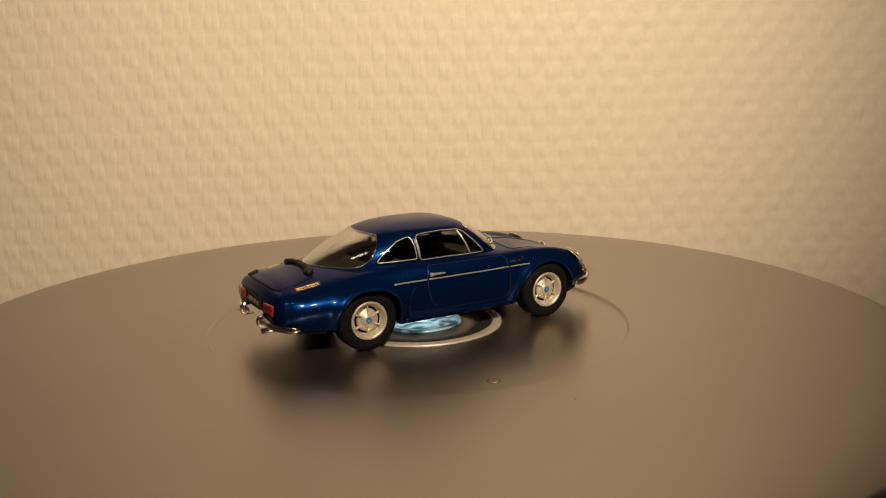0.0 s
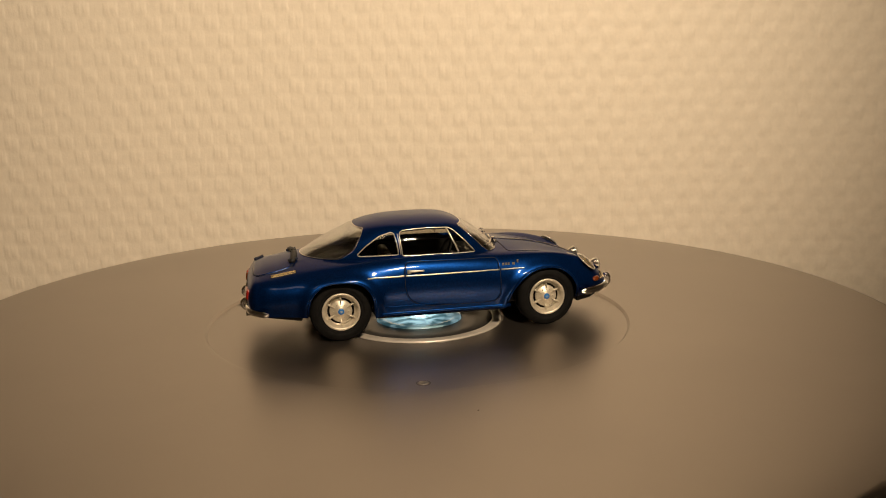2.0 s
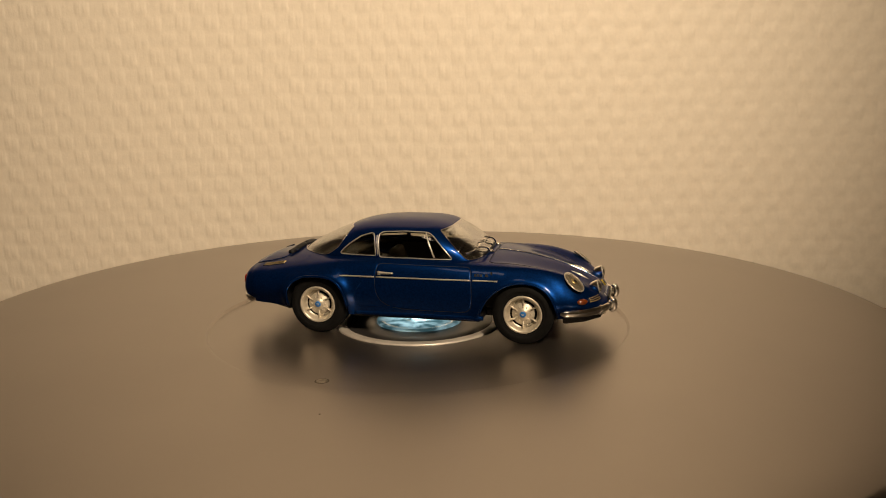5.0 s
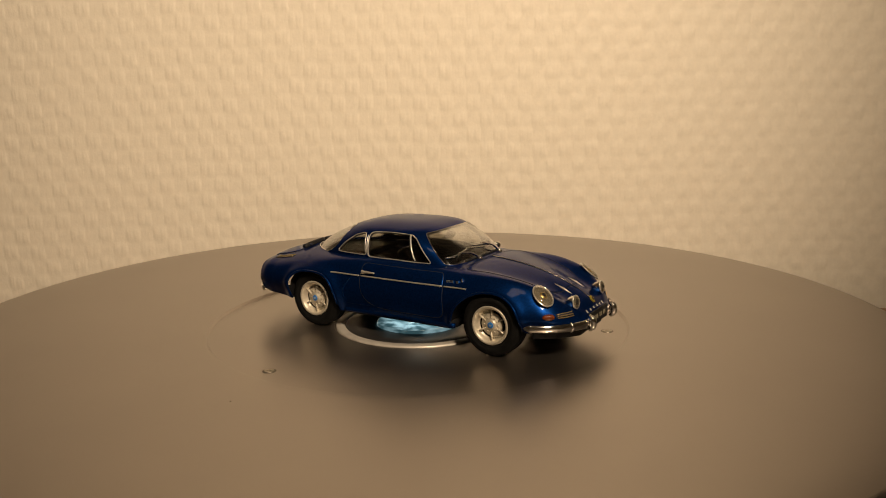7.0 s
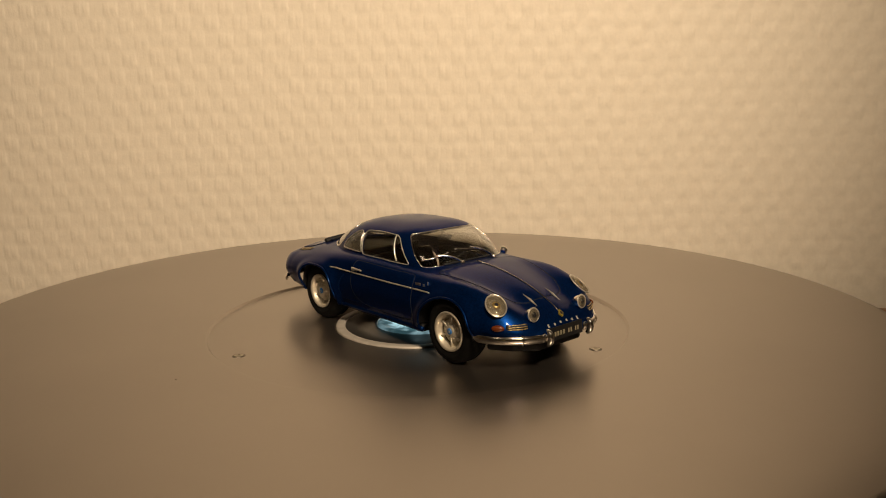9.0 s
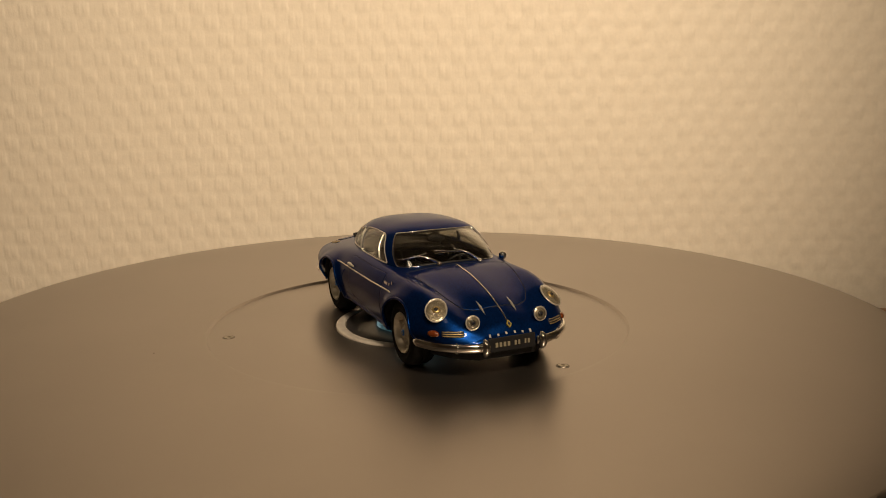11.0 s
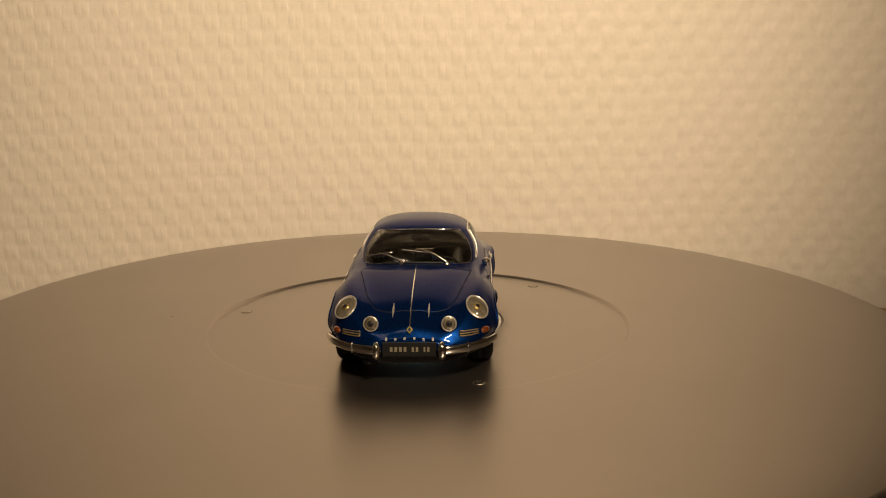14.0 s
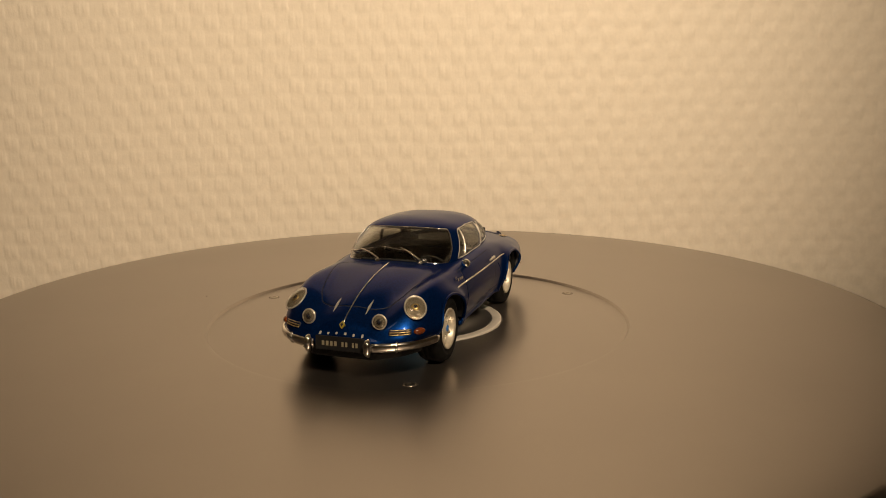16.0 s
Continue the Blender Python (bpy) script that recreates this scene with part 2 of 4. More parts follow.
def build_room():
    # back wall with woven relief: small raised and sunk cells like a checkerboard
    cell_w, cell_h = 6.5, 7.6
    x = np.arange(-290, 340.1, cell_w / 12)
    z = np.arange(-80, 320.1, cell_h / 7)
    X, Z = np.meshgrid(x, z)
    rng = np.random.RandomState(4)
    warp = 0.9 * np.sin(Z * 0.021 + 0.6) + 0.7 * np.sin(X * 0.017) + 0.5 * np.sin(Z * 0.09 + X * 0.05)
    U, W = (X + warp) / cell_w, (Z + 0.7 * np.sin(X * 0.025) + 0.4 * np.sin(X * 0.13)) / cell_h
    ci, cj = np.floor(U).astype(int), np.floor(W).astype(int)
    u, w = U - ci, W - cj
    bulge_v = np.clip(3.2 * np.sin(np.pi * u), 0, 1) ** 0.8 * np.sin(np.pi * w) ** 0.8 * (0.88 + 0.12 * np.cos(6 * np.pi * u))
    bulge_h = np.sin(np.pi * w) ** 0.7 * np.sin(np.pi * u) ** 0.3 * (0.8 + 0.2 * np.cos(4 * np.pi * w))
    even = (ci + cj) % 2 == 0
    table = rng.uniform(0.8, 1.15, (400, 400))
    amp = table[cj % 400, ci % 400]
    relief = np.where(even, 0.36 * bulge_v * amp, 0.05 * bulge_h * amp) + rng.normal(0, 0.012, X.shape)
    # the paper bends forward towards the right
    bend = np.clip(X - 208, 0, None)
    Y = 200 - relief - bend ** 2 * 0.0018 / (1 + bend * 0.004)
    v = np.stack([X, Y, Z], -1).reshape(-1, 3).tolist()
    r, c = X.shape
    idx = np.arange(r * c).reshape(r, c)
    f = np.stack([idx[:-1, :-1], idx[:-1, 1:], idx[1:, 1:], idx[1:, :-1]], -1).reshape(-1, 4).tolist()
    me = bpy.data.meshes.new("wall_north")
    me.from_pydata([tuple(a * MM for a in p) for p in v], [], f)
    me.materials.append(PAPER)
    me.polygons.foreach_set("use_smooth", [True] * len(me.polygons))
    wall = new("wall_north", me)
    tagged(wall, "cream woven-relief wallpaper on the wall behind the turntable", "wall", kind="structure")

    def slab(name, dims, mat, label, cat):
        ob = mesh_ob(name, *block(*dims), mat, smooth=False)
        return tagged(ob, label, cat, kind="structure")
    slab("wall_south", (-1600, 1800, -2300, -2200, -760, 1700), PLASTER, "plain cream plaster wall of the room", "wall")
    slab("wall_west", (-1700, -1600, -2200, 300, -760, 1700), PLASTER, "plain cream plaster wall of the room", "wall")
    slab("wall_east", (1800, 1900, -2200, 300, -760, 1700), PLASTER, "plain cream plaster wall of the room", "wall")
    slab("wall_backing", (-1600, 1800, 206, 300, -760, 1700), PLASTER, "plain cream wall that carries the wallpaper", "wall")
    slab("ceiling", (-1700, 1900, -2300, 300, 1700, 1760), CEILING, "plain pale ceiling", "ceiling")
    slab("floor", (-1700, 1900, -2300, 300, -820, -760), WOOD, "brown wooden floor", "floor")


def build_table():
    top = new("table")
    tagged(top, "brown wooden table that carries the turntable", "table")
    ob = mesh_ob("tabletop", *block(-600, 600, -420, 160, -72, -46), WOOD, top, smooth=False)
    bevel(ob, 3)
    for x in (-560, 500):
        for y in (-390, 70):
            mesh_ob("leg", *block(x, x + 60, y, y + 60, -760, -72), WOOD, top, smooth=False)
    base = new("turntable_motor_box")
    tagged(base, "dark round plastic motor box under the turning platter", "turntable drive")
    mesh_ob("housing", *lathe([(0, -45.9), (84, -45.9), (88, -43), (88, -14), (84, -11), (0, -11)], 72), BASE_PLASTIC, base)
    mesh_ob("spindle", *lathe([(0, -11), (12, -11), (12, -4.8), (0, -4.8)], 32), BASE_PLASTIC, base)


def dome_cap(radius, height):
    return lathe([(radius, 0), (radius * 0.8, height * 0.6), (radius * 0.4, height * 0.92), (0, height)], 10)


def build_platter():
    plat = new("turntable_platter")
    tagged(plat, "round satin grey turntable platter with recessed centre and lit hub", "turntable")
    prof = [(0.0, -4.6), (114.5, -4.6), (116.6, -3.6), (117.0, -2.4), (117.0, 1.1), (116.7, 1.65), (116.0, 1.85), (115.2, 1.9), (105, 1.55), (95, 1.2), (84, 0.88), (72, 0.74), (62, 0.68),
            (53.0, 0.66), (52.1, 0.66), (52.05, 0.655), (52.0, 0.63), (51.55, 0.04), (51.5, 0.005), (51.4, 0.0), (50.8, 0.0), (36, 0.0), (21.5, 0.0), (21.1, -0.1), (20.9, -0.5), (0, -0.5)]
    mesh_ob("disc", *lathe(prof, 160), PLATTER, plat, "satin grey metal disc")
    mesh_ob("rim_band", *lathe([(116.75, -2.2), (117.25, -2.0), (117.3, -0.8), (117.25, 0.5), (116.75, 0.8), (116.75, -2.2)], 160), PLATTER_RIM, plat, "bright polished rim band")
    mesh_ob("hub_ring", *lathe([(20.8, -0.45), (20.8, 0.08), (20.6, 0.2), (18.8, 0.24), (18.6, 0.14), (18.55, -0.4)], 96), HUB_RING, plat, "pale ring round the hub")
    mesh_ob("hub_plate", *lathe([(18.5, -0.5), (18.5, 0.05), (18.2, 0.1), (11.0, 0.1), (10.8, -0.3)], 96), HUB_DARK, plat, "dark plate round the light")
    # clear light cover with a stepped dome
    mesh_ob("light_cover", *lathe([(10.7, -0.4), (10.65, 0.2), (10.3, 0.4), (9.4, 0.44), (9.0, 0.3), (7.2, 0.4), (6.8, 0.6), (4.4, 0.8), (3.6, 0.6), (2.2, 0.75), (0, 0.8)], 64), LED_PLASTIC, plat, "pale blue glowing clear plastic cover")
    mesh_ob("led", *lathe([(2.3, 0.7), (2.2, 0.95), (1.2, 1.15), (0, 1.2)], 24), LED, plat, "white glowing lamp core")
    mesh_ob("dust_speck", *moved(dome_cap(0.2, 0.14), pose(28.7, -56.8, 0.66)), STEP, plat, "tiny dark speck of dust")
    for a in (-71.7, 46.2, 165.5):
        m = pose(46.75 * math.cos(radians(a)), 46.75 * math.sin(radians(a)), 0, 0, 0, a * 1.7)
        sc = lathe([(0, 0.1), (0.4, 0.1), (0.45, 0.18), (0.95, 0.16), (1.15, 0.08), (1.2, -0.1)], 24)
        mesh_ob("screw", *moved(sc, m), SCREW, plat, "small steel screw head")
        mesh_ob("screw_seat", *moved(lathe([(1.2, 0.01), (1.35, 0.03), (1.5, 0.01)], 24), m), STEP, plat)
    return plat


# ---------- the model car: x forward, y to its left, z up, from the middle of the wheelbase ----------
# x, sill y and z, widest y and z, shoulder y and z, inner y and z, centre z
STATIONS = np.array([
    (-45.1, 12.2, 7.6, 13.4, 10.0, 11.6, 12.6, 6.4, 13.4, 13.7),
    (-44.4, 13.2, 7.1, 14.6, 10.2, 12.8, 13.5, 7.0, 14.5, 14.8),
    (-42.6, 14.0, 6.7, 15.8, 10.5, 14.0, 14.0, 7.6, 15.5, 15.9),
    (-38.0, 14.8, 6.4, 17.1, 10.9, 15.1, 14.4, 8.2, 16.5, 17.1),
    (-34.0, 15.3, 6.2, 17.7, 11.2, 15.5, 14.9, 8.8, 17.2, 18.1),
    (-29.0, 15.6, 6.2, 18.0, 11.4, 15.5, 15.6, 9.2, 17.8, 18.9),
    (-24.4, 15.8, 6.0, 18.1, 11.4, 15.5, 16.2, 9.4, 18.2, 19.2),
    (-18.0, 15.8, 5.2, 17.7, 11.2, 15.4, 17.0, 9.6, 18.6, 19.6),
    (-10.0, 15.7, 4.9, 17.4, 11.4, 15.7, 17.4, 10.2, 19.0, 19.8),
    (0.0, 15.7, 4.9, 17.3, 11.5, 15.8, 17.3, 10.2, 19.2, 20.0),
    (8.0, 15.7, 4.9, 17.3, 11.5, 15.6, 17.1, 10.0, 18.8, 19.5),
    (14.0, 15.7, 4.9, 17.3, 11.5, 15.2, 16.9, 9.8, 18.3, 18.9),
    (20.0, 15.7, 5.1, 17.5, 11.4, 14.8, 17.1, 9.4, 17.8, 18.4),
    (24.4, 15.7, 6.0, 17.6, 11.0, 14.6, 17.2, 8.8, 17.0, 17.8),
    (30.0, 15.2, 6.2, 17.3, 10.6, 13.9, 16.6, 7.8, 15.6, 16.5),
    (34.0, 14.2, 6.2, 16.6, 10.2, 13.1, 15.4, 7.0, 14.3, 15.2),
    (37.0, 12.9, 6.3, 15.4, 9.8, 12.1, 13.7, 6.6, 13.0, 13.9),
    (39.5, 11.0, 6.5, 13.5, 9.2, 10.5, 11.9, 6.0, 11.8, 12.6),
    (41.3, 8.8, 6.8, 11.0, 8.7, 8.4, 10.4, 5.2, 10.7, 11.3),
    (42.4, 6.2, 7.1, 8.2, 8.4, 6.2, 9.2, 3.9, 9.5, 9.8),
])


def along(x):
    """Smoothly interpolated station values at x."""
    xs = STATIONS[:, 0]
    v = STATIONS[:, 1:]
    slope = np.gradient(v, xs, axis=0)
    x = np.clip(x, xs[0], xs[-1])
    i = np.clip(np.searchsorted(xs, x) - 1, 0, len(xs) - 2)
    h = (xs[i + 1] - xs[i])[:, None]
    t = ((x - xs[i]) / (xs[i + 1] - xs[i]))[:, None]
    return ((2 * t ** 3 - 3 * t ** 2 + 1) * v[i] + (t ** 3 - 2 * t ** 2 + t) * h * slope[i]
            + (-2 * t ** 3 + 3 * t ** 2) * v[i + 1] + (t ** 3 - t ** 2) * h * slope[i + 1])


def body_surface(U, V):
    """Left half of the lower body: U is x, V runs 0 at the sill to 1 on the centre line."""
    shape = U.shape
    a = along(U.ravel())
    v = np.clip(V.ravel(), 0, 1) * 4
    ys = np.stack([a[:, 0], a[:, 2], a[:, 4], a[:, 6], 0 * a[:, 0]], -1)
    zs = np.stack([a[:, 1], a[:, 3], a[:, 5], a[:, 7], a[:, 8]], -1)
    ys = np.concatenate([1.6 * ys[:, :1] - 0.6 * ys[:, 1:2], ys, -ys[:, 3:4]], 1)
    zs = np.concatenate([zs[:, :1] - 2.5, zs, zs[:, 3:4]], 1)
    i = np.minimum(v.astype(int), 3)
    t = v - i
    k = np.arange(len(i))

    def cr(q):
        p0, p1, p2, p3 = q[k, i], q[k, i + 1], q[k, i + 2], q[k, i + 3]
        return 0.5 * (2 * p1 + (p2 - p0) * t + (2 * p0 - 5 * p1 + 4 * p2 - p3) * t * t + (3 * p1 - p0 - 3 * p2 + p3) * t ** 3)
    y, z, x = np.clip(cr(ys), 0, None), cr(zs), U.ravel()
    # flared wings round the wheel openings
    for cx, cz, r, n, swell in ((24.5, 6.8, 7.7, 2.2, 0.5), (-24.7, 6.7, 7.6, 2.7, 0.8)):
        lean = 2.2 * np.clip(1 - (z - cz) / r, 0, 1.3) if cx > 0 else 0.0
        dx = np.where(x < cx, np.minimum(x + lean - cx, 0), x - cx)
        d = (np.abs(dx) ** n + np.abs(z - cz) ** n) ** (1 / n)
        y = y + swell * np.exp(-((d - r - 0.3) / 1.3) ** 2) * np.clip((2.4 - v) / 0.8, 0, 1)
    return np.stack([x, y, z], -1).reshape(*shape, 3)


DENSE_U, DENSE_V = np.meshgrid(np.linspace(-45.1, 42.4, 500), np.linspace(0, 1, 220), indexing="ij")
DENSE = body_surface(DENSE_U, DENSE_V)


def body_uv(points, axes):
    """Parameters of the body surface nearest to given pairs of coordinates; axes 'xz' for the flank, 'xy' for the top."""
    k = (0, 2) if axes == "xz" else (0, 1)
    ok = DENSE_V < 0.66 if axes == "xz" else DENSE_V > 0.3
    d = np.where(ok, 0.0, 1e6)
    out = []
    for p in points:
        e = (DENSE[..., k[0]] - p[0]) ** 2 + (DENSE[..., k[1]] - p[1]) ** 2 + d
        m = np.argsort(e, axis=None)[:4]
        w = 1 / (e.ravel()[m] + 1e-4)
        out.append(((DENSE_U.ravel()[m] * w).sum() / w.sum(), (DENSE_V.ravel()[m] * w).sum() / w.sum()))
    return np.array(out)


def on_flank(points, side=1, lift=0.0):
    q = body_surface(*body_uv(points, "xz").T)
    return q * (1, side, 1) + np.array((0, side * lift, 0))


def on_top(points, lift=0.0):
    p = np.array(points, float)
    q = body_surface(*body_uv(np.abs(p * (0, 1)) + p * (1, 0), "xy").T)
    q[:, 1] *= np.where(p[:, 1] < 0, -1, 1)
    return q + np.array((0, 0, lift))


def on_nose(y, z, lift=0.0):
    """The point of the nose at half-width y and height z, moved outwards by lift, and its outward direction."""
    e = (DENSE[..., 1] - abs(y)) ** 2 + (DENSE[..., 2] - z) ** 2 + np.where((DENSE[..., 0] < 28) | (DENSE_V > 0.97), 1e6, 0)
    i = np.unravel_index(np.argmin(e), e.shape)
    a, b = min(max(i[0], 2), DENSE.shape[0] - 3), min(max(i[1], 2), DENSE.shape[1] - 3)
    n = np.cross(DENSE[a + 2, b] - DENSE[a - 2, b], DENSE[a, b + 2] - DENSE[a, b - 2])
    n = n / (np.linalg.norm(n) + 1e-9) * (1 if n[0] > 0 else -1)
    side = np.array((1, -1 if y < 0 else 1, 1))
    return (DENSE[i] + n * lift) * side, n * side


ROOF_X, ROOF_Z = -4.0, 26.65


def ring(phi, front, rear, wide, n_front, n_rear):
    c, s = np.cos(phi), np.sin(phi)
    n = np.where(c > 0, n_front, n_rear)
    reach = np.where(c > 0, front, rear)
    return ROOF_X + reach * np.sign(c) * np.abs(c) ** (2 / n), wide * np.abs(s) ** (2 / n)


def base_height(x, y):
    """Height of the lower body where the cabin stands on it."""
    uv = body_uv(list(zip(x.ravel(), y.ravel())), "xy")
    return body_surface(*uv.T)[:, 2].reshape(x.shape)


PHI_TABLE = np.linspace(0, math.pi, 200)
BASE_X, BASE_Y = ring(PHI_TABLE, 18.4, 29.2, 13.7, 4.6, 2.3)
BASE_Z = np.convolve(np.pad(base_height(BASE_X, BASE_Y), 4, mode="edge"), np.ones(9) / 9, mode="valid")


def cabin_raw(P, S):
    bx, by = ring(P, 18.4, 29.2, 13.7, 4.6, 2.3)
    bz = np.interp(P, PHI_TABLE, BASE_Z) - 0.12
    tx, ty = ring(P, 9.3, 14.9, 11.5, 3.3, 2.8)
    tz = 24.75 + 0.75 * np.clip(np.cos(P), 0, 1) ** 2 + 0.35 * np.clip(-np.cos(P), 0, 1) ** 2
    s = np.clip(S, 0, 1)
    k = np.clip(2 - S, 0, 1)
    b = 0.75 * np.sin(np.pi * s) * (1 + 0.6 * np.abs(np.cos(P)))
    x = np.where(S < 1, bx + (tx - bx) * s + b * np.cos(P), ROOF_X + k * (tx - ROOF_X))
    y = np.where(S < 1, by + (ty - by) * s + b * np.sin(P), k * ty)
    z = np.where(S < 1, bz + (tz - bz) * s, tz + (ROOF_Z - tz) * (1 - k ** 3.0))
    return np.stack([x, y, z], -1)


def cabin_surface(P, S):
    """Left half of the cabin: P turns from the front (0) to the rear (pi), S rises from the belt (0) over the rail (1) to the roof's middle (2)."""
    w = np.clip(S / 0.1, 0, 1) * 0.13 * np.clip((1.6 - S) / 0.3, 0, 1)
    return sum(cabin_raw(P, np.clip(S + w * d, 0, 2)) for d in np.linspace(-1, 1, 9)) / 9


CP, CS = np.meshgrid(np.linspace(0, math.pi, 420), np.linspace(0, 1.15, 240), indexing="ij")
CABIN = cabin_surface(CP, CS)


def cabin_uv(points):
    """Parameters of the cabin side at given (x, z)."""
    out = []
    for px, pz in points:
        e = (CABIN[..., 0] - px) ** 2 + (CABIN[..., 2] - pz) ** 2 + np.where(CABIN[..., 1] < 6, 1e6, 0)
        m = np.argsort(e, axis=None)[:4]
        w = 1 / (e.ravel()[m] + 1e-4)
        out.append(((CP.ravel()[m] * w).sum() / w.sum(), (CS.ravel()[m] * w).sum() / w.sum()))
    return np.array(out)


def edge_phi(s, line):
    """Where a pillar edge, given as (z, x) pairs, crosses height parameter s."""
    j = np.argmin(np.abs(CS[0] - s))
    want = np.interp(CABIN[:, j, 2], [a for a, _ in line], [b for _, b in line])
    return CP[np.argmin(np.abs(CABIN[:, j, 0] - want) + np.where(CABIN[:, j, 1] < 5, 1e3, 0)), 0]


def panels(surface, us, vs, scale, regions):
    """Cuts half a surface into regions (name, outline in parameters); returns verts and faces of each and of the 'rest'."""
    U, V = np.meshgrid(us, vs, indexing="ij")
    cu, cv = (U[:-1, :-1] + U[1:, 1:]) / 2, (V[:-1, :-1] + V[1:, 1:]) / 2
    label = np.full(cu.shape, -1)
    for k, (_, poly) in enumerate(regions):
        label[inside(cu, cv, poly)] = k
    co = np.stack([U * scale[0], V * scale[1]], -1)
    for k, (_, poly) in enumerate(regions):
        own = np.zeros(U.shape, bool)
        other = np.zeros(U.shape, bool)
        for du in (0, 1):
            for dv in (0, 1):
                sl = (slice(du, du + cu.shape[0]), slice(dv, dv + cu.shape[1]))
                own[sl] |= label == k
                other[sl] |= label != k
        edge = own & other
        edge[:, 0] = edge[:, -1] = False
        snap_to(co, edge, np.array(poly) * scale)
    P = surface(co[..., 0] / scale[0], co[..., 1] / scale[1])
    idx = np.arange(U.size).reshape(U.shape)
    quads = np.stack([idx[:-1, :-1], idx[1:, :-1], idx[1:, 1:], idx[:-1, 1:]], -1)
    flat = P.reshape(-1, 3)
    out = {}
    for k in range(-1, len(regions)):
        q = quads[label == k]
        used, inv = np.unique(q, return_inverse=True)
        out[regions[k][0] if k >= 0 else "rest"] = (flat[used].tolist(), inv.reshape(-1, 4).tolist())
    return out


def mirror(lump, both=True):
    v, f = lump
    w = [(x, -y, z) for x, y, z in v]
    g = [tuple(reversed(q)) for q in f]
    return join((v, f), (w, g)) if both else (w, g)


def weld(ob):
    bm = bmesh.new()
    bm.from_mesh(ob.data)
    bmesh.ops.remove_doubles(bm, verts=bm.verts, dist=2e-6)
    bmesh.ops.recalc_face_normals(bm, faces=bm.faces)
    bm.to_mesh(ob.data)
    bm.free()
    ob.data.polygons.foreach_set("use_smooth", [True] * len(ob.data.polygons))
    return ob


DOOR = [(-9.6, 17.6), (-10.0, 14.6), (-9.9, 11.2), (-9.0, 9.0), (-7.0, 7.6), (-4.0, 7.0), (4.0, 6.9), (11.2, 6.9), (12.6, 7.6), (12.9, 10.0), (12.8, 14.0), (12.4, 17.3)]
BONNET = [(16.0, 0.0), (16.0, 11.4), (17.0, 12.3), (18.6, 12.2), (26.0, 10.7), (32.0, 9.2), (35.0, 7.6), (36.4, 4.6), (36.8, 0.0)]
LID = [(-34.6, 0.0), (-34.8, 8.2), (-35.6, 9.6), (-39.0, 10.2), (-41.5, 10.4), (-43.2, 9.4), (-43.9, 7.0), (-44.1, 0.0)]
DOOR_WINDOW = [(-9.8, 18.6), (-10.2, 22.0), (-10.3, 23.9), (-9.4, 24.35), (-4.0, 24.6), (1.4, 24.45), (2.6, 23.9), (4.8, 21.8), (7.8, 18.55)]
QUARTER_WINDOW = [(-20.0, 18.8), (-20.2, 19.2), (-18.0, 21.2), (-14.9, 23.2), (-12.2, 24.0), (-11.5, 23.8), (-11.1, 22.0), (-10.7, 18.95)]


def dense_line(pts, n, closed=True):
    p = np.array(pts, float)
    if closed:
        p = np.vstack([p, p[:1]])
    d = np.concatenate([[0], np.cumsum(np.linalg.norm(np.diff(p, axis=0), axis=1))])
    t = np.linspace(0, d[-1], n, endpoint=not closed)
    return np.stack([np.interp(t, d, p[:, i]) for i in range(p.shape[1])], -1)


def smooth_line(p, rounds=2, closed=True):
    for _ in range(rounds):
        if closed:
            p = (np.roll(p, 1, 0) + 2 * p + np.roll(p, -1, 0)) / 4
        else:
            p[1:-1] = (p[:-2] + 2 * p[1:-1] + p[2:]) / 4
    return p


def arch(cx, cz, r):
    """Outline of a wheel opening: flat-topped behind, with a rear leg that slants back in front."""
    n = 2.2 if cx > 0 else 2.7
    pts = []
    for a in np.linspace(0, math.pi, 50):
        c, h = math.cos(a), math.sin(a) ** (2 / n)
        reach = abs(c) ** (2 / n) * (1 if c > 0 else -1)
        pts.append((cx + r * reach - (2.2 * (1 - h) if cx > 0 and c < 0 else 0.0), cz + r * h))
    return pts + [(cx - r, cz - 8), (cx + r, cz - 8)]


ARCHES = ((24.5, 6.8, 7.7), (-24.7, 6.7, 7.6))


def glazing_outlines():
    front = [(17.5, 11.7), (18.7, 10.6), (20.0, 9.2), (22.1, 7.1), (23.6, 5.4), (25.2, 3.5), (26, 2.9)]
    rear = [(18.0, -24.2), (18.5, -23.3), (20.2, -20.9), (23.6, -18.7), (25.2, -17.9), (26, -17.5)]
    ss = np.linspace(0.03, 0.95, 50)
    mid, half = 0.49, 0.46
    soft = 1 - 0.035 * np.abs((ss - mid) / half) ** 16
    f = np.array([edge_phi(s, front) for s in ss])
    r = np.array([edge_phi(s, rear) for s in ss])
    f = np.convolve(np.pad(f, 3, mode="edge"), np.ones(7) / 7, mode="valid") * soft
    r = np.convolve(np.pad(r, 3, mode="edge"), np.ones(7) / 7, mode="valid")
    r = math.pi - (math.pi - r) * soft
    return list(zip(f, ss)), list(zip(r, ss))


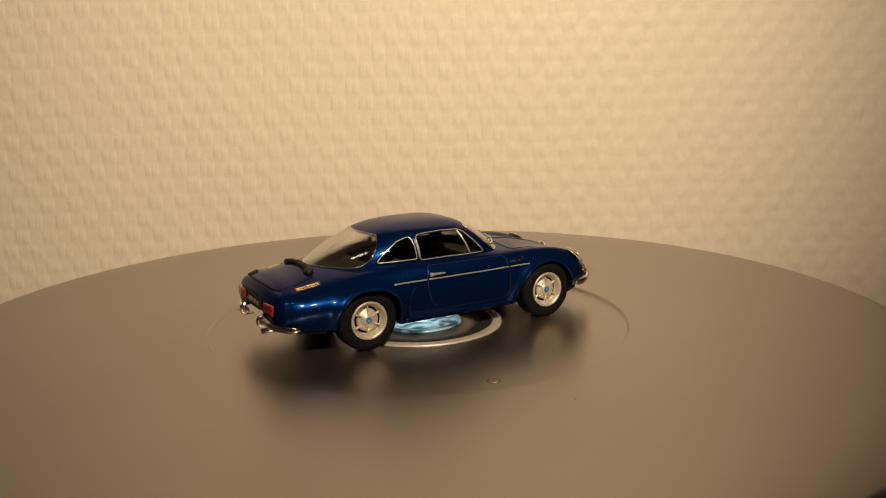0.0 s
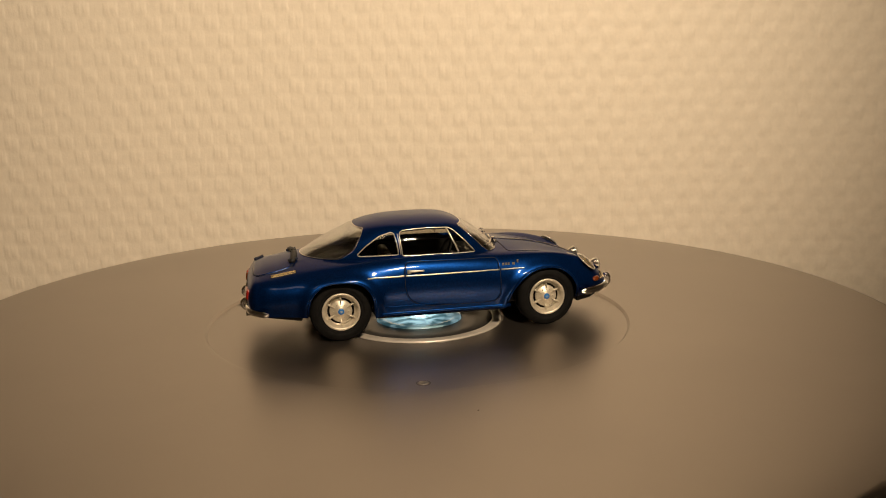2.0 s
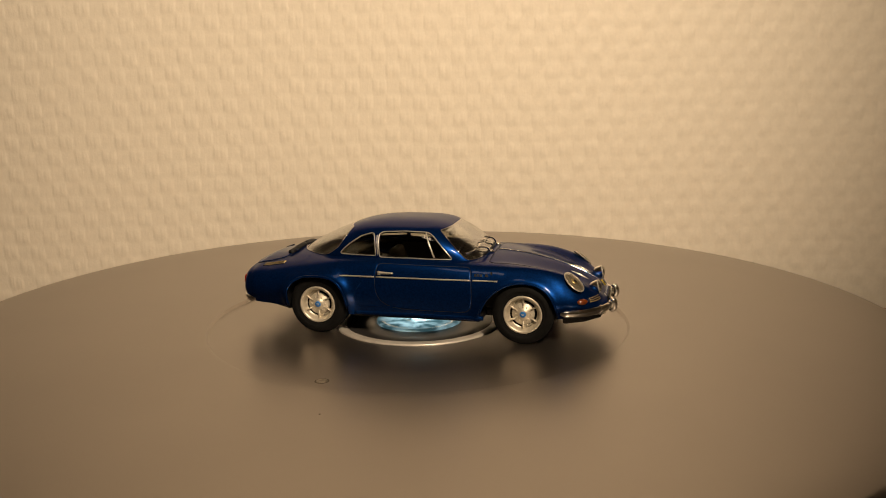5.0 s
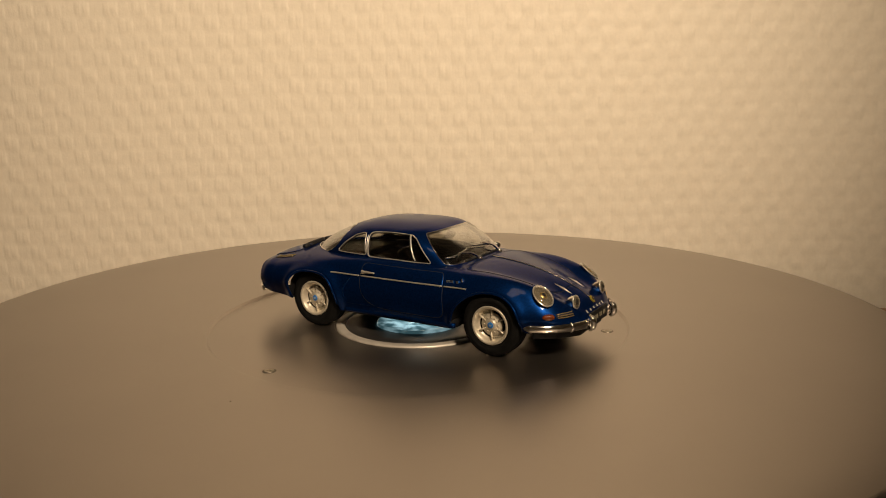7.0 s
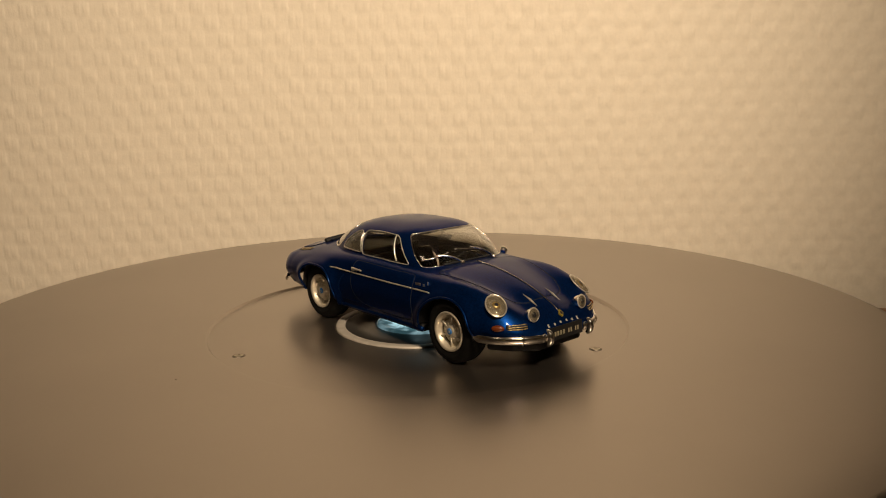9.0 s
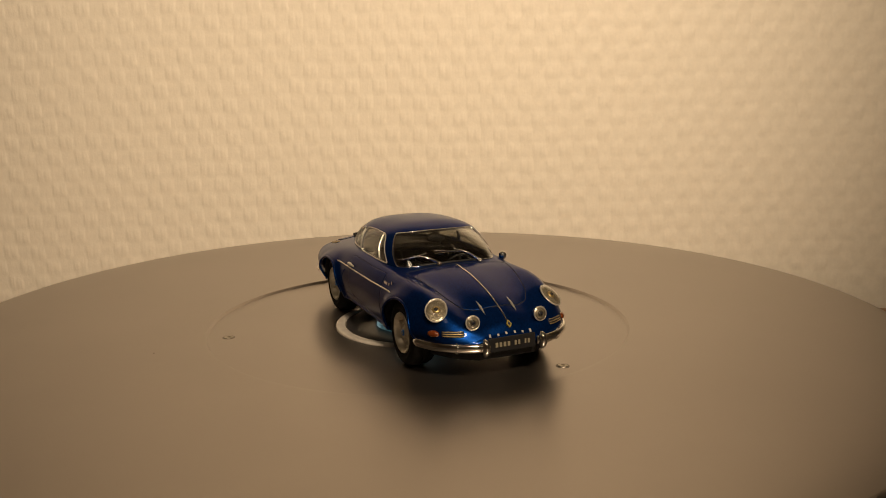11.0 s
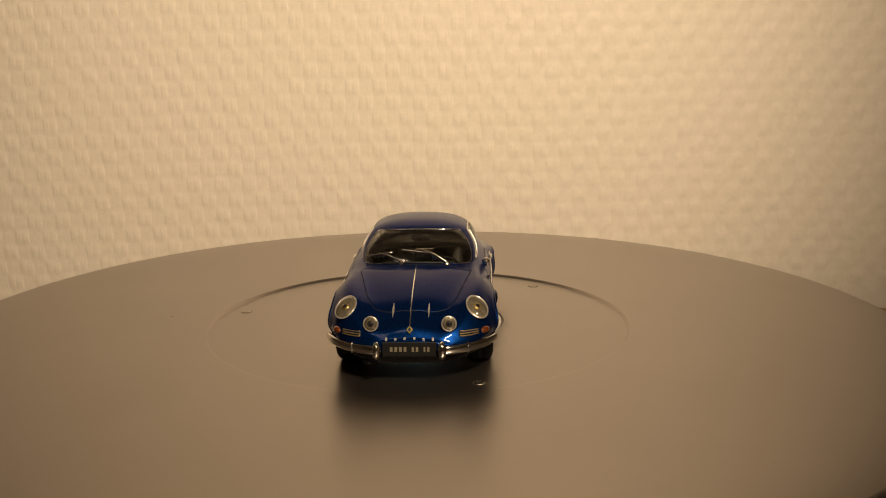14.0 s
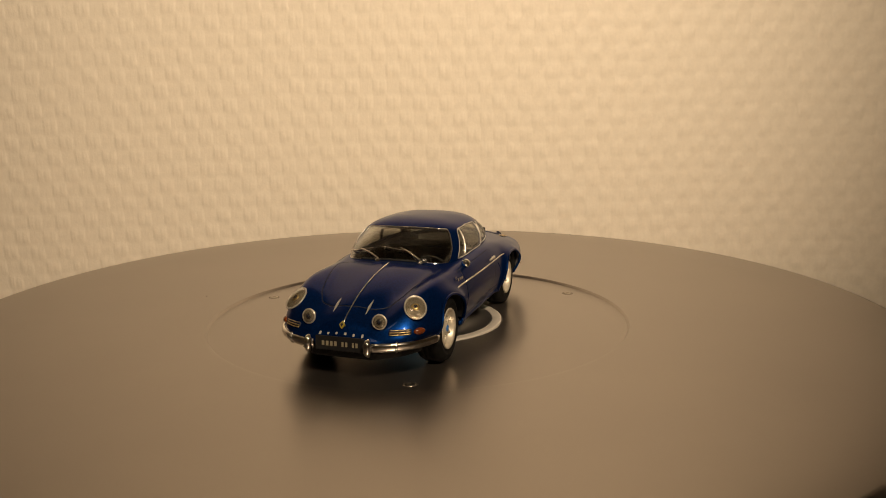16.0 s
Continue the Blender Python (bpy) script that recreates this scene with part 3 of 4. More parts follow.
def build_body(car):
    rnd = [(smooth_line(dense_line(p, 120)), k) for p, k in ((DOOR, "xz"),)]
    door_uv = smooth_line(body_uv(rnd[0][0], "xz"), 2)
    bonnet_uv = smooth_line(body_uv(dense_line(BONNET, 90, False), "xy"), 2, False)
    lid_uv = smooth_line(body_uv(dense_line(LID, 80, False), "xy"), 2, False)

    def past(uv):
        return [tuple(q) for q in uv] + [(uv[-1][0], 1.2), (uv[0][0], 1.2)]
    cab = [(ROOF_X + (x - ROOF_X) * 0.965, y * 0.955) for x, y in zip(BASE_X[::3], BASE_Y[::3])]
    cabin_hole = body_uv(cab, "xy")
    regions = [("hole_cabin", past(cabin_hole)), ("door", door_uv.tolist()), ("bonnet", past(bonnet_uv)), ("engine_lid", past(lid_uv))]
    for cx, cz, r in ARCHES:
        top = body_uv(arch(cx, cz, r)[:50], "xz")
        keep = top[top[:, 1] > 0.004]
        regions.append(("hole_arch", [(keep[0][0], -0.2)] + [tuple(q) for q in keep] + [(keep[-1][0], -0.2)]))
    us = np.linspace(-45.1, 42.4, 300)
    vs = np.linspace(0, 1, 110)
    parts = panels(body_surface, us, vs, (1.0, 30.0), regions)
    ends = []
    for u in (-45.1, 42.4):
        rim = body_surface(np.full(110, u), vs)
        mid = np.array((u, 0, rim[:, 2].mean() - 0.3))
        step = -0.35 if u < 0 else 0.45
        rows = [rim] + [mid + (rim - mid) * k + np.array((step * b, 0, 0)) for k, b in ((0.93, 0.6), (0.8, 0.9), (0.4, 1.0), (0.0, 1.0))]
        v = np.concatenate(rows).tolist()
        f = [(i * 110 + j, i * 110 + j + 1, (i + 1) * 110 + j + 1, (i + 1) * 110 + j) for i in range(4) for j in range(109)]
        ends.append((v, f))
    shell = weld(mesh_ob("body", *mirror(join(parts["rest"], *ends)), PAINT, car, "glossy metallic blue body shell"))
    solid(shell, 0.5)
    for side, name in ((1, "door"), (-1, "door")):
        lump = parts["door"] if side == 1 else mirror(parts["door"], False)
        d = mesh_ob("door", *lump, PAINT, car, "metallic blue door")
        d.location = (0, side * 0.06 * MM, 0)
        solid(d, 0.5, -1.0)
        line = body_surface(*door_uv.T) * (1, side, 1) + np.array((0, side * 0.0, 0))
        mesh_ob("door_gap", *tube(line, 0.085, 6, True), SEAM, car)
    for name, uv, lift in (("bonnet", bonnet_uv, 0.05), ("engine_lid", lid_uv, 0.18)):
        ob = weld(mesh_ob(name, *mirror(parts[name]), PAINT, car, "metallic blue bonnet" if name == "bonnet" else "metallic blue rear engine lid"))
        ob.location = (0, 0, lift * MM)
        solid(ob, 0.5)
        half = body_surface(*uv.T)
        line = np.vstack([half, (half * (1, -1, 1))[::-1]])
        mesh_ob(name + "_gap", *tube(line, 0.11, 6, True), SEAM, car)
    # lips round the wheel openings
    for cx, cz, r in ARCHES:
        for side in (1, -1):
            pts = [p for p in arch(cx, cz, r)[:50]]
            uv = body_uv(pts, "xz")
            line = smooth_line(body_surface(*uv[uv[:, 1] > 0.004].T), 3, False) * (1, side, 1)
            mesh_ob("arch_lip", *tube(line, 0.3, 8), PAINT, car)
            inner = [(x, y, z) for y in (9.8 * side, 17.0 * side) for x, z in arch(cx, cz, r + 0.1)[:50]]
            f = [(i, i + 1, 51 + i, 50 + i) for i in range(49)] + [tuple(range(50))]
            mesh_ob("wheel_well", inner, f, BLACK, car, smooth=False)
    # underside
    outline = [(-41.5, 8), (-33.5, 13.0), (-33, 9.7), (-16.9, 9.7), (-16.6, 15.6), (14.6, 15.6), (15.0, 9.7), (32.9, 9.7), (33.3, 13.8), (38, 11), (41.6, 6.5)]
    outline = outline + [(x, -y) for x, y in reversed(outline)]
    bevel(mesh_ob("chassis", *prism(outline, 4.5, 6.4), BLACK, car, "black plastic underside", smooth=False), 0.5)


def build_cabin(car):
    wind, rear = glazing_outlines()
    door_uv = smooth_line(cabin_uv(dense_line(DOOR_WINDOW, 110)))
    quarter_uv = smooth_line(cabin_uv(dense_line(QUARTER_WINDOW, 90)))
    wind_poly = [(-0.5, wind[0][1])] + wind + [(-0.5, wind[-1][1])]
    rear_poly = [(4.0, rear[0][1])] + rear + [(4.0, rear[-1][1])]
    regions = [("windscreen", wind_poly), ("rear_window", rear_poly), ("door_window", door_uv.tolist()), ("quarter_window", quarter_uv.tolist())]
    ps = np.linspace(0, math.pi, 260)
    ss = np.concatenate([np.linspace(0, 1.2, 90), np.linspace(1.22, 2, 26)])
    parts = panels(cabin_surface, ps, ss, (14.0, 8.0), regions)
    solid(weld(mesh_ob("roof", *mirror(parts["rest"]), PAINT, car, "metallic blue roof and pillars")), 0.55)
    for name in ("windscreen", "rear_window"):
        solid(weld(mesh_ob(name, *mirror(parts[name]), GLASS, car, "clear plastic window")), 0.2)
    for name in ("door_window", "quarter_window"):
        for side in (1, -1):
            lump = parts[name] if side == 1 else mirror(parts[name], False)
            solid(mesh_ob(name, *lump, SIDE_GLASS, car, "clear plastic side window"), 0.2)
    # bright trim along the glass
    for name, line in (("windscreen_trim", wind), ("rear_window_trim", rear)):
        end = 0.0 if name[0] == "w" else math.pi
        full = [(end + (line[0][0] - end) * t, line[0][1]) for t in np.linspace(0, 0.97, 40)] + line + [(end + (line[-1][0] - end) * t, line[-1][1]) for t in np.linspace(0.97, 0, 40)]
        uv = smooth_line(np.array(full), 3, False)
        half = cabin_surface(*uv.T)
        ringp = np.vstack([half, (half * (1, -1, 1))[::-1][1:-1]])
        mesh_ob(name, *tube(ringp, 0.13, 8, True), CHROME, car, "thin chrome trim")
    for uv, name in ((door_uv, "door_window_trim"), (quarter_uv, "quarter_window_trim")):
        for side in (1, -1):
            line = cabin_surface(*uv.T) * (1, side, 1)
            mesh_ob(name, *tube(line, 0.125, 8, True), TRIM, car, "thin chrome trim")
    for side in (1, -1):
        uv = cabin_uv(dense_line([(1.1, 24.3), (3.5, 18.9)], 16, False))
        mesh_ob("vent_bar", *tube(cabin_surface(*uv.T) * (1, side, 1), 0.2, 8), TRIM, car, "chrome bar of the vent window")
        uv = cabin_uv(dense_line([(-10.75, 23.6), (-10.5, 21.5), (-10.2, 19.0)], 16, False))
        mesh_ob("pillar_trim", *tube(cabin_surface(*uv.T) * (1, side, 1) + np.array((0, side * 0.08, 0)), 0.11, 8), TRIM, car)


def wheel(car, x, side):
    """A wheel whose outer face looks to the given side."""
    hub = new("wheel")
    hub.parent = car
    hub.matrix_basis = pose(x * MM, 0, 7.12 * MM) @ pose(0, 0, 0, -90 * side, 0, 0)
    o = 16.65
    tyre = lathe([(4.25, o - 5.6), (5.6, o - 5.7), (6.7, o - 5.2), (7.08, o - 4.4), (7.14, o - 3.8), (7.02, o - 3.72), (7.02, o - 3.58), (7.14, o - 3.5), (7.14, o - 2.6), (7.02, o - 2.52),
                  (7.02, o - 2.38), (7.14, o - 2.3), (7.12, o - 1.3), (7.0, o - 0.75), (6.6, o - 0.2), (5.7, o + 0.12), (5.2, o + 0.1), (5.1, o - 0.02), (4.9, o + 0.06), (4.55, o - 0.05), (4.35, o - 0.35), (4.25, o - 5.6)], 72)
    mesh_ob("tyre", *tyre, RUBBER, hub, "black rubber tyre")
    rim = lathe([(4.3, o - 5.2), (4.35, o - 0.5), (4.42, o - 0.1), (4.3, o + 0.12), (4.0, o + 0.06), (3.7, o - 0.25), (3.5, o - 1.0), (3.3, o - 1.35), (3.1, o - 1.45)], 64)
    centre = lathe([(2.6, o - 1.6), (2.6, o - 1.2), (2.4, o - 1.0), (1.3, o - 0.8), (1.15, o - 0.6), (0.95, o - 0.45), (0, o - 0.42)], 48)
    lumps = [rim, centre]
    for k in range(6):
        a = 2 * math.pi * (k + 0.5) / 6
        m = pose(0, 0, 0, 0, 0, math.degrees(a))
        lumps.append(moved(block(1.9, 3.75, -0.17, 0.17, o - 1.75, o - 0.78), m))
        if k in (1, 4):
            a0 = np.linspace(0.12, 0.93, 6)
            lumps.append(moved(join(*[block(2.6 * math.cos(q) - 0.1, 3.4 * math.cos(q), 3.0 * math.sin(q) - 0.3, 3.0 * math.sin(q) + 0.3, o - 1.7, o - 1.35) for q in a0]), m))
    for k in range(12):
        a = 2 * math.pi * k / 12
        lumps.append(moved(lathe([(0.17, o - 1.0), (0.17, o - 0.72), (0, o - 0.7)], 8), pose(1.72 * math.cos(a), 1.72 * math.sin(a), 0)))
    mesh_ob("rim", *join(*lumps), SILVER, hub, "silver spoked rim")
    # plain black disc added behind the rim so the gaps between spokes look dark
    mesh_ob("spoke_backing", *lathe([(0, o - 2.3), (4.25, o - 2.3)], 32), BLACK, hub, "black backing behind the spokes")
    mesh_ob("centre_cap", *lathe([(0.72, o - 0.5), (0.7, o - 0.3), (0.55, o - 0.22), (0, o - 0.2)], 24), BADGE_BLUE, hub, "blue centre cap")
    mesh_ob("cap_mark", *join(block(-0.32, 0.32, 0.04, 0.16, o - 0.21, o - 0.17), block(-0.2, 0.3, -0.18, -0.08, o - 0.21, o - 0.17)), WHITE_INK, hub, smooth=False)
    return hub


def dome(rx, ry, h, steps=32, rings=7):
    v, f = [(0, 0, h)], []
    for i in range(1, rings + 1):
        a = math.pi / 2 * i / rings
        v += [(rx * math.sin(a) * math.cos(b), ry * math.sin(a) * math.sin(b), h * math.cos(a)) for b in np.linspace(0, 2 * math.pi, steps, endpoint=False)]
    f += [(0, 1 + j, 1 + (j + 1) % steps) for j in range(steps)]
    for i in range(rings - 1):
        p, q = 1 + i * steps, 1 + (i + 1) * steps
        f += [(p + j, q + j, q + (j + 1) % steps, p + (j + 1) % steps) for j in range(steps)]
    return v, f


def facing(place, normal, up=(0, 0, 1)):
    """A pose whose z looks along normal and whose y leans to up."""
    n = Vector(normal).normalized()
    x = Vector(up).cross(n).normalized()
    y = n.cross(x)
    m = Matrix((x, y, n)).transposed().to_4x4()
    m.translation = Vector(place)
    return m


def lamp_unit(car, name, place, normal, rx, ry, deep, label):
    m = facing(place, normal)
    k = 1.25 if name == "headlamp" else 0.9
    unit = mesh_ob(name, *moved(dome(rx * 0.96, ry * 0.96, 0.22), m), REFLECTOR, car, label)
    mesh_ob("lens", *moved(dome(rx * 0.97, ry * 0.97, deep), m), LENS, unit, "clear lens")
    th = np.linspace(0, 2 * math.pi, 40, endpoint=False)
    mesh_ob("bezel", *moved(tube(np.stack([rx * np.cos(th), ry * np.sin(th), 0 * th], -1), 0.17, 8, True), m), TRIM, unit, "chrome bezel")
    mesh_ob("bulb", *moved(lathe([(0.75 * k, 0.1), (0.65 * k, 0.3), (0.4 * k, 0.42), (0, 0.45)], 16), m), GOLD if name == "headlamp" else HUB_DARK, unit, "dark bulb")
    mesh_ob("bulb_tip", *moved(lathe([(0.36 * k, 0.4), (0.3 * k, 0.52), (0, 0.54)], 12), m), SEAM, unit)
    return unit


def build_front(car):
    for s in (1, -1):
        place, way = on_nose(13.2 * s, 14.35, 0.2)
        lamp_unit(car, "headlamp", place, way * (1, 0.6, 1), 2.15, 2.75, 0.75, "oval headlamp under a clear cover")
        lamp_unit(car, "fog_lamp", (40.9, 7.7 * s, 12.45), (0.97, 0.08 * s, 0.2), 1.4, 1.4, 0.7, "round fog lamp with clear lens")
        mesh_ob("fog_lamp_shell", *moved(dome(1.42, 1.42, -2.4), facing((40.85, 7.7 * s, 12.45), (0.97, 0.08 * s, 0.2))), CHROME, car, "chrome fog lamp shell")
        # slatted air intakes and turn signals
        line = np.array([on_nose(y * s, 10.35, -0.12)[0] for y in np.linspace(9.6, 13.6, 16)])
        intake = mesh_ob("intake", *tube(smooth_line(line, 4, False), 0.72, 8, flat=0.45), SEAM, car, "dark intake with brass slats")
        for z in (10.75, 10.35, 9.95):
            line = np.array([on_nose(y * s, z, 0.22)[0] for y in np.linspace(9.8, 13.4, 16)])
            mesh_ob("intake_slat", *tube(smooth_line(line, 4, False), 0.12, 6), GOLD, intake, "thin brass intake slat")
        place, way = on_nose(14.75 * s, 10.3, 0.05)
        mesh_ob("turn_signal", *moved(dome(1.35, 0.7, 0.6), facing(place, way)), AMBER, car, "amber turn signal")
        # half bumper
        pts = spline([(43.2, 5.6 * s, 7.75), (43.0, 8.0 * s, 7.75), (41.3, 11.6 * s, 7.8), (38.2, 15.0 * s, 7.85), (34.8, 16.9 * s, 7.9), (33.0, 17.3 * s, 7.95)], 40)
        rad = np.interp(np.linspace(0, 1, 40), [0, 0.05, 0.85, 1], [0.85, 0.95, 0.85, 0.3])
        bmp = mesh_ob("front_bumper", *tube(pts, rad, 14, flat=0.55), CHROME, car, "curved chrome half bumper")
        ov = spline([(43.6, 6.4 * s, 6.3), (44.25, 6.4 * s, 7.0), (44.4, 6.4 * s, 8.0), (44.1, 6.4 * s, 8.9), (43.4, 6.4 * s, 9.4)], 16)
        mesh_ob("overrider", *tube(ov, np.interp(np.linspace(0, 1, 16), [0, 0.3, 0.7, 1], [0.45, 0.8, 0.8, 0.4]), 12, up=(0, 1, 0)), CHROME, bmp, "chrome overrider")
        clip = spline([(41.3, 11.4 * s, 6.8), (41.9, 11.5 * s, 7.8), (41.2, 11.4 * s, 8.8)], 9)
        mesh_ob("bumper_clip", *tube(clip, 0.32, 8, up=(0, 1, 0)), CHROME, bmp)
        # spear trims on the bonnet
        p = on_top([(x, 3.6 * s) for x in np.linspace(34.2, 38.2, 14)], 0.15)
        mesh_ob("spear_trim", *tube(smooth_line(p, 3, False), np.interp(np.linspace(0, 1, 14), [0, 0.5, 1], [0.06, 0.3, 0.06]), 8, flat=0.9), TRIM, car, "small chrome spear trim")
    p = on_top([(x, 0.0) for x in np.linspace(16.4, 41.0, 50)], 0.12)
    mesh_ob("bonnet_spine", *tube(smooth_line(p, 4, False), 0.15, 8), CHROME, car, "thin chrome strip down the bonnet")
    m = facing((41.6, 0, 11.45), (0.8, 0, 0.6))
    mesh_ob("nose_badge", *moved(prism([(0.6, 0), (0, 0.85), (-0.6, 0), (0, -0.85)], -0.2, 0.2), m), YELLOW, car, "yellow lozenge badge", smooth=False)
    mesh_ob("badge_core", *moved(prism([(0.35, 0), (0, 0.48), (-0.35, 0), (0, -0.48)], 0.1, 0.28), m), SEAM, car, smooth=False)
    # lettering drawn as plain pale bars
    for k, y in enumerate(np.linspace(-4.6, 4.6, 6)):
        place, way = on_nose(y if abs(y) > 0.1 else 0.1, 9.7, 0.0)
        mesh_ob("nose_mark", *moved(block(-0.2, 0.2, -0.36, 0.36, -0.1, 0.12), facing(place, way)), WHITE_INK, car, "small pale letter-sized bar", smooth=False)
    plate = bevel(mesh_ob("front_plate", *moved(block(-5.3, 5.3, -1.45, 1.45, -0.25, 0.15), facing((43.1, 0, 7.95), (1, 0, 0.08))), BLACK, car, "black number plate with dull bars", smooth=False), 0.15)
    for y0, y1 in ((-3.9, -3.2), (-3.0, -2.3), (-2.1, -1.4), (-1.2, -0.5), (0.4, 1.0), (1.2, 1.8), (2.7, 3.2), (3.4, 4.0)):
        mesh_ob("plate_bar", *moved(block(y0 + 0.08, y1 - 0.08, -0.46, 0.46, 0.12, 0.2), facing((43.1, 0, 7.95), (1, 0, 0.08))), PLATE_INK, plate, smooth=False)


def build_rear(car):
    for s in (1, -1):
        m = facing((-45.4, 9.9 * s, 11.5), (-0.99, 0.1 * s, 0.1))
        ln = bevel(mesh_ob("tail_lamp", *moved(block(-1.6 if s < 0 else -2.4, 2.4 if s < 0 else 1.6, -1.15, 1.15, -0.6, 0.55), m), RED, car, "red tail lamp", smooth=False), 0.35)
        side = -1 if s < 0 else 1
        sg = mesh_ob("rear_signal", *moved(block(*sorted((-1.7 * -side, -2.9 * -side)), -1.0, 1.0, -0.6, 0.45), m), AMBER, car, "amber rear signal", smooth=False)
        bevel(sg, 0.3)
        pts = spline([(-45.9, 4.6 * s, 7.9), (-45.9, 7.5 * s, 7.9), (-45.6, 11.0 * s, 7.9), (-44.4, 14.0 * s, 7.8), (-42.4, 15.9 * s, 7.7), (-40.9, 16.5 * s, 7.7)], 36)
        rad = np.interp(np.linspace(0, 1, 36), [0, 0.06, 0.85, 1], [0.6, 0.8, 0.75, 0.3])
        bmp = mesh_ob("rear_bumper", *tube(pts, rad, 12, flat=0.55), CHROME, car, "curved chrome rear half bumper")
        ov = spline([(-45.7, 6.2 * s, 6.8), (-46.5, 6.2 * s, 7.2), (-46.9, 6.2 * s, 8.0), (-46.6, 6.2 * s, 8.9), (-45.5, 6.2 * s, 9.3)], 16)
        mesh_ob("overrider", *tube(ov, 0.5, 10, up=(0, 1, 0)), CHROME, bmp, "chrome overrider loop")
        # brass slatted vents on the rear wings
        base = on_top([(x, (12.4 + 0.05 * (x + 34)) * s) for x in np.linspace(-40.2, -34.2, 16)], -0.62)
        vent = mesh_ob("side_vent", *tube(smooth_line(base, 2, False), 0.8, 8, flat=1.0), SEAM, car, "dark slot with brass slats")
        for d in (-0.45, 0.0, 0.45):
            ln2 = on_top([(x, (12.4 + d + 0.05 * (x + 34)) * s) for x in np.linspace(-40.0, -34.4, 14)], 0.12)
            mesh_ob("vent_slat", *tube(smooth_line(ln2, 2, False), 0.14, 6), GOLD, vent, "brass vent slat")
    # raised air scoop before the lid, and lid hinges
    for y0, y1 in ((-7.6, -0.6), (0.6, 7.6)):
        ln = on_top([(-34.3 - 0.012 * y * y, y) for y in np.linspace(y0, y1, 16)], 0.35)
        mesh_ob("air_grille", *tube(smooth_line(ln, 2, False), 0.75, 8, flat=1.0), BLACK, car, "black air grille bar")
    for y in (-6.2, 6.2):
        ln = on_top([(x, y) for x in np.linspace(-35.9, -33.6, 8)], 0.45)
        mesh_ob("lid_hinge", *tube(ln, 0.32, 8), SEAM, car)
        if y < 0:
            continue
        ln = on_top([(x, y * 1.55) for x in np.linspace(-43.8, -41.6, 8)], 0.35)
        mesh_ob("lid_catch", *tube(ln, 0.36, 8, flat=1.2), SEAM, car)
    plate = bevel(mesh_ob("rear_plate", *moved(block(-4.4, 4.4, -1.3, 1.3, -0.3, 0.2), facing((-45.65, 0, 11.4), (-1, 0, 0.15))), BLACK, car, "black rear number plate with dull bars", smooth=False), 0.15)
    for y0, y1 in ((-3.6, -3.0), (-2.8, -2.2), (-2.0, -1.4), (-1.2, -0.6), (0.2, 0.8), (1.0, 1.6), (2.4, 2.9), (3.1, 3.6)):
        mesh_ob("plate_bar", *moved(block(y0, y1, -0.5, 0.5, 0.18, 0.26), facing((-45.65, 0, 11.4), (-1, 0, 0.15))), PLATE_INK, plate, smooth=False)
    mesh_ob("exhaust_pipe", *tube([(-40, -5.5, 5.6), (-43, -5.5, 5.6), (-46.2, -5.6, 5.5)], 0.65, 12), CHROME, car, "chrome exhaust pipe")


def build_sides(car):
    for s in (1, -1):
        for x0, x1 in ((-18.6, -10.2), (-9.7, 12.6), (13.1, 18.8)):
            p = on_flank([(x, 14.65) for x in np.linspace(x0, x1, 40)], s, 0.16)
            mesh_ob("side_strip", *tube(smooth_line(p, 4, False), 0.18, 8, flat=0.8), TRIM, car, "bright side trim strip")
        hd = mesh_ob("door_handle", *tube(on_flank([(x, 15.7) for x in np.linspace(-9.2, -5.5, 10)], s, 0.6), np.interp(np.linspace(0, 1, 10), [0, 0.2, 1], [0.42, 0.34, 0.2]), 8), TRIM, car, "chrome door handle")
        mesh_ob("lock", *tube(on_flank([(-9.0, 15.2), (-9.0, 15.9)], s, 0.35), 0.45, 10), TRIM, hd)
        for x in (13.7, 14.35, 15.0, 16.2):
            q = on_flank([(x, 15.75)], s, 0.05)[0]
            w = 0.26 if x < 16 else 0.34
            mesh_ob("wing_badge_bar", *block(q[0] - w, q[0] + w, q[1] - 0.1, q[1] + 0.1, q[2] - 0.32, q[2] + 0.32), CHROME, car, smooth=False)
        q = on_flank([(17.3, 16.1)], s, 0.05)[0]
        mesh_ob("wing_badge_mark", *block(q[0] - 0.2, q[0] + 0.2, q[1] - 0.1, q[1] + 0.1, q[2] - 0.55, q[2] + 0.55), CHROME, car, smooth=False)
        # moulded scoop line behind the door
        p = on_flank(spline([(-13.0, 13.6), (-14.6, 11.6), (-15.0, 9.6), (-14.7, 8.4)], 24), s, -0.04)
        mesh_ob("scoop_line", *tube(smooth_line(p, 3, False), 0.14, 6), PAINT, car)
        p = on_flank([(x, 7.5) for x in np.linspace(-14.6, 1.0, 30)], s, 0.0)
        mesh_ob("sill_crease", *tube(smooth_line(p, 3, False), np.interp(np.linspace(0, 1, 30), [0, 0.2, 0.8, 1], [0.05, 0.16, 0.12, 0.03]), 6), PAINT, car)
        p = on_flank([(x, 5.6) for x in np.linspace(-15.6, 15.4, 40)], s, -0.25)
        mesh_ob("sill", *tube(smooth_line(p, 3, False), 0.55, 8), PAINT, car)
    # one round chrome mirror on the left door
    mir = mesh_ob("door_mirror", *moved(join(dome(1.0, 1.0, 1.2), dome(1.0, 1.0, -0.3)), facing((9.3, 15.7, 18.0), (1, 0.15, 0.05))), CHROME, car, "round chrome door mirror")
    mesh_ob("stalk", *tube([(9.4, 14.6, 16.9), (9.6, 15.2, 17.3), (9.5, 15.6, 17.7)], 0.28, 8), CHROME, mir)


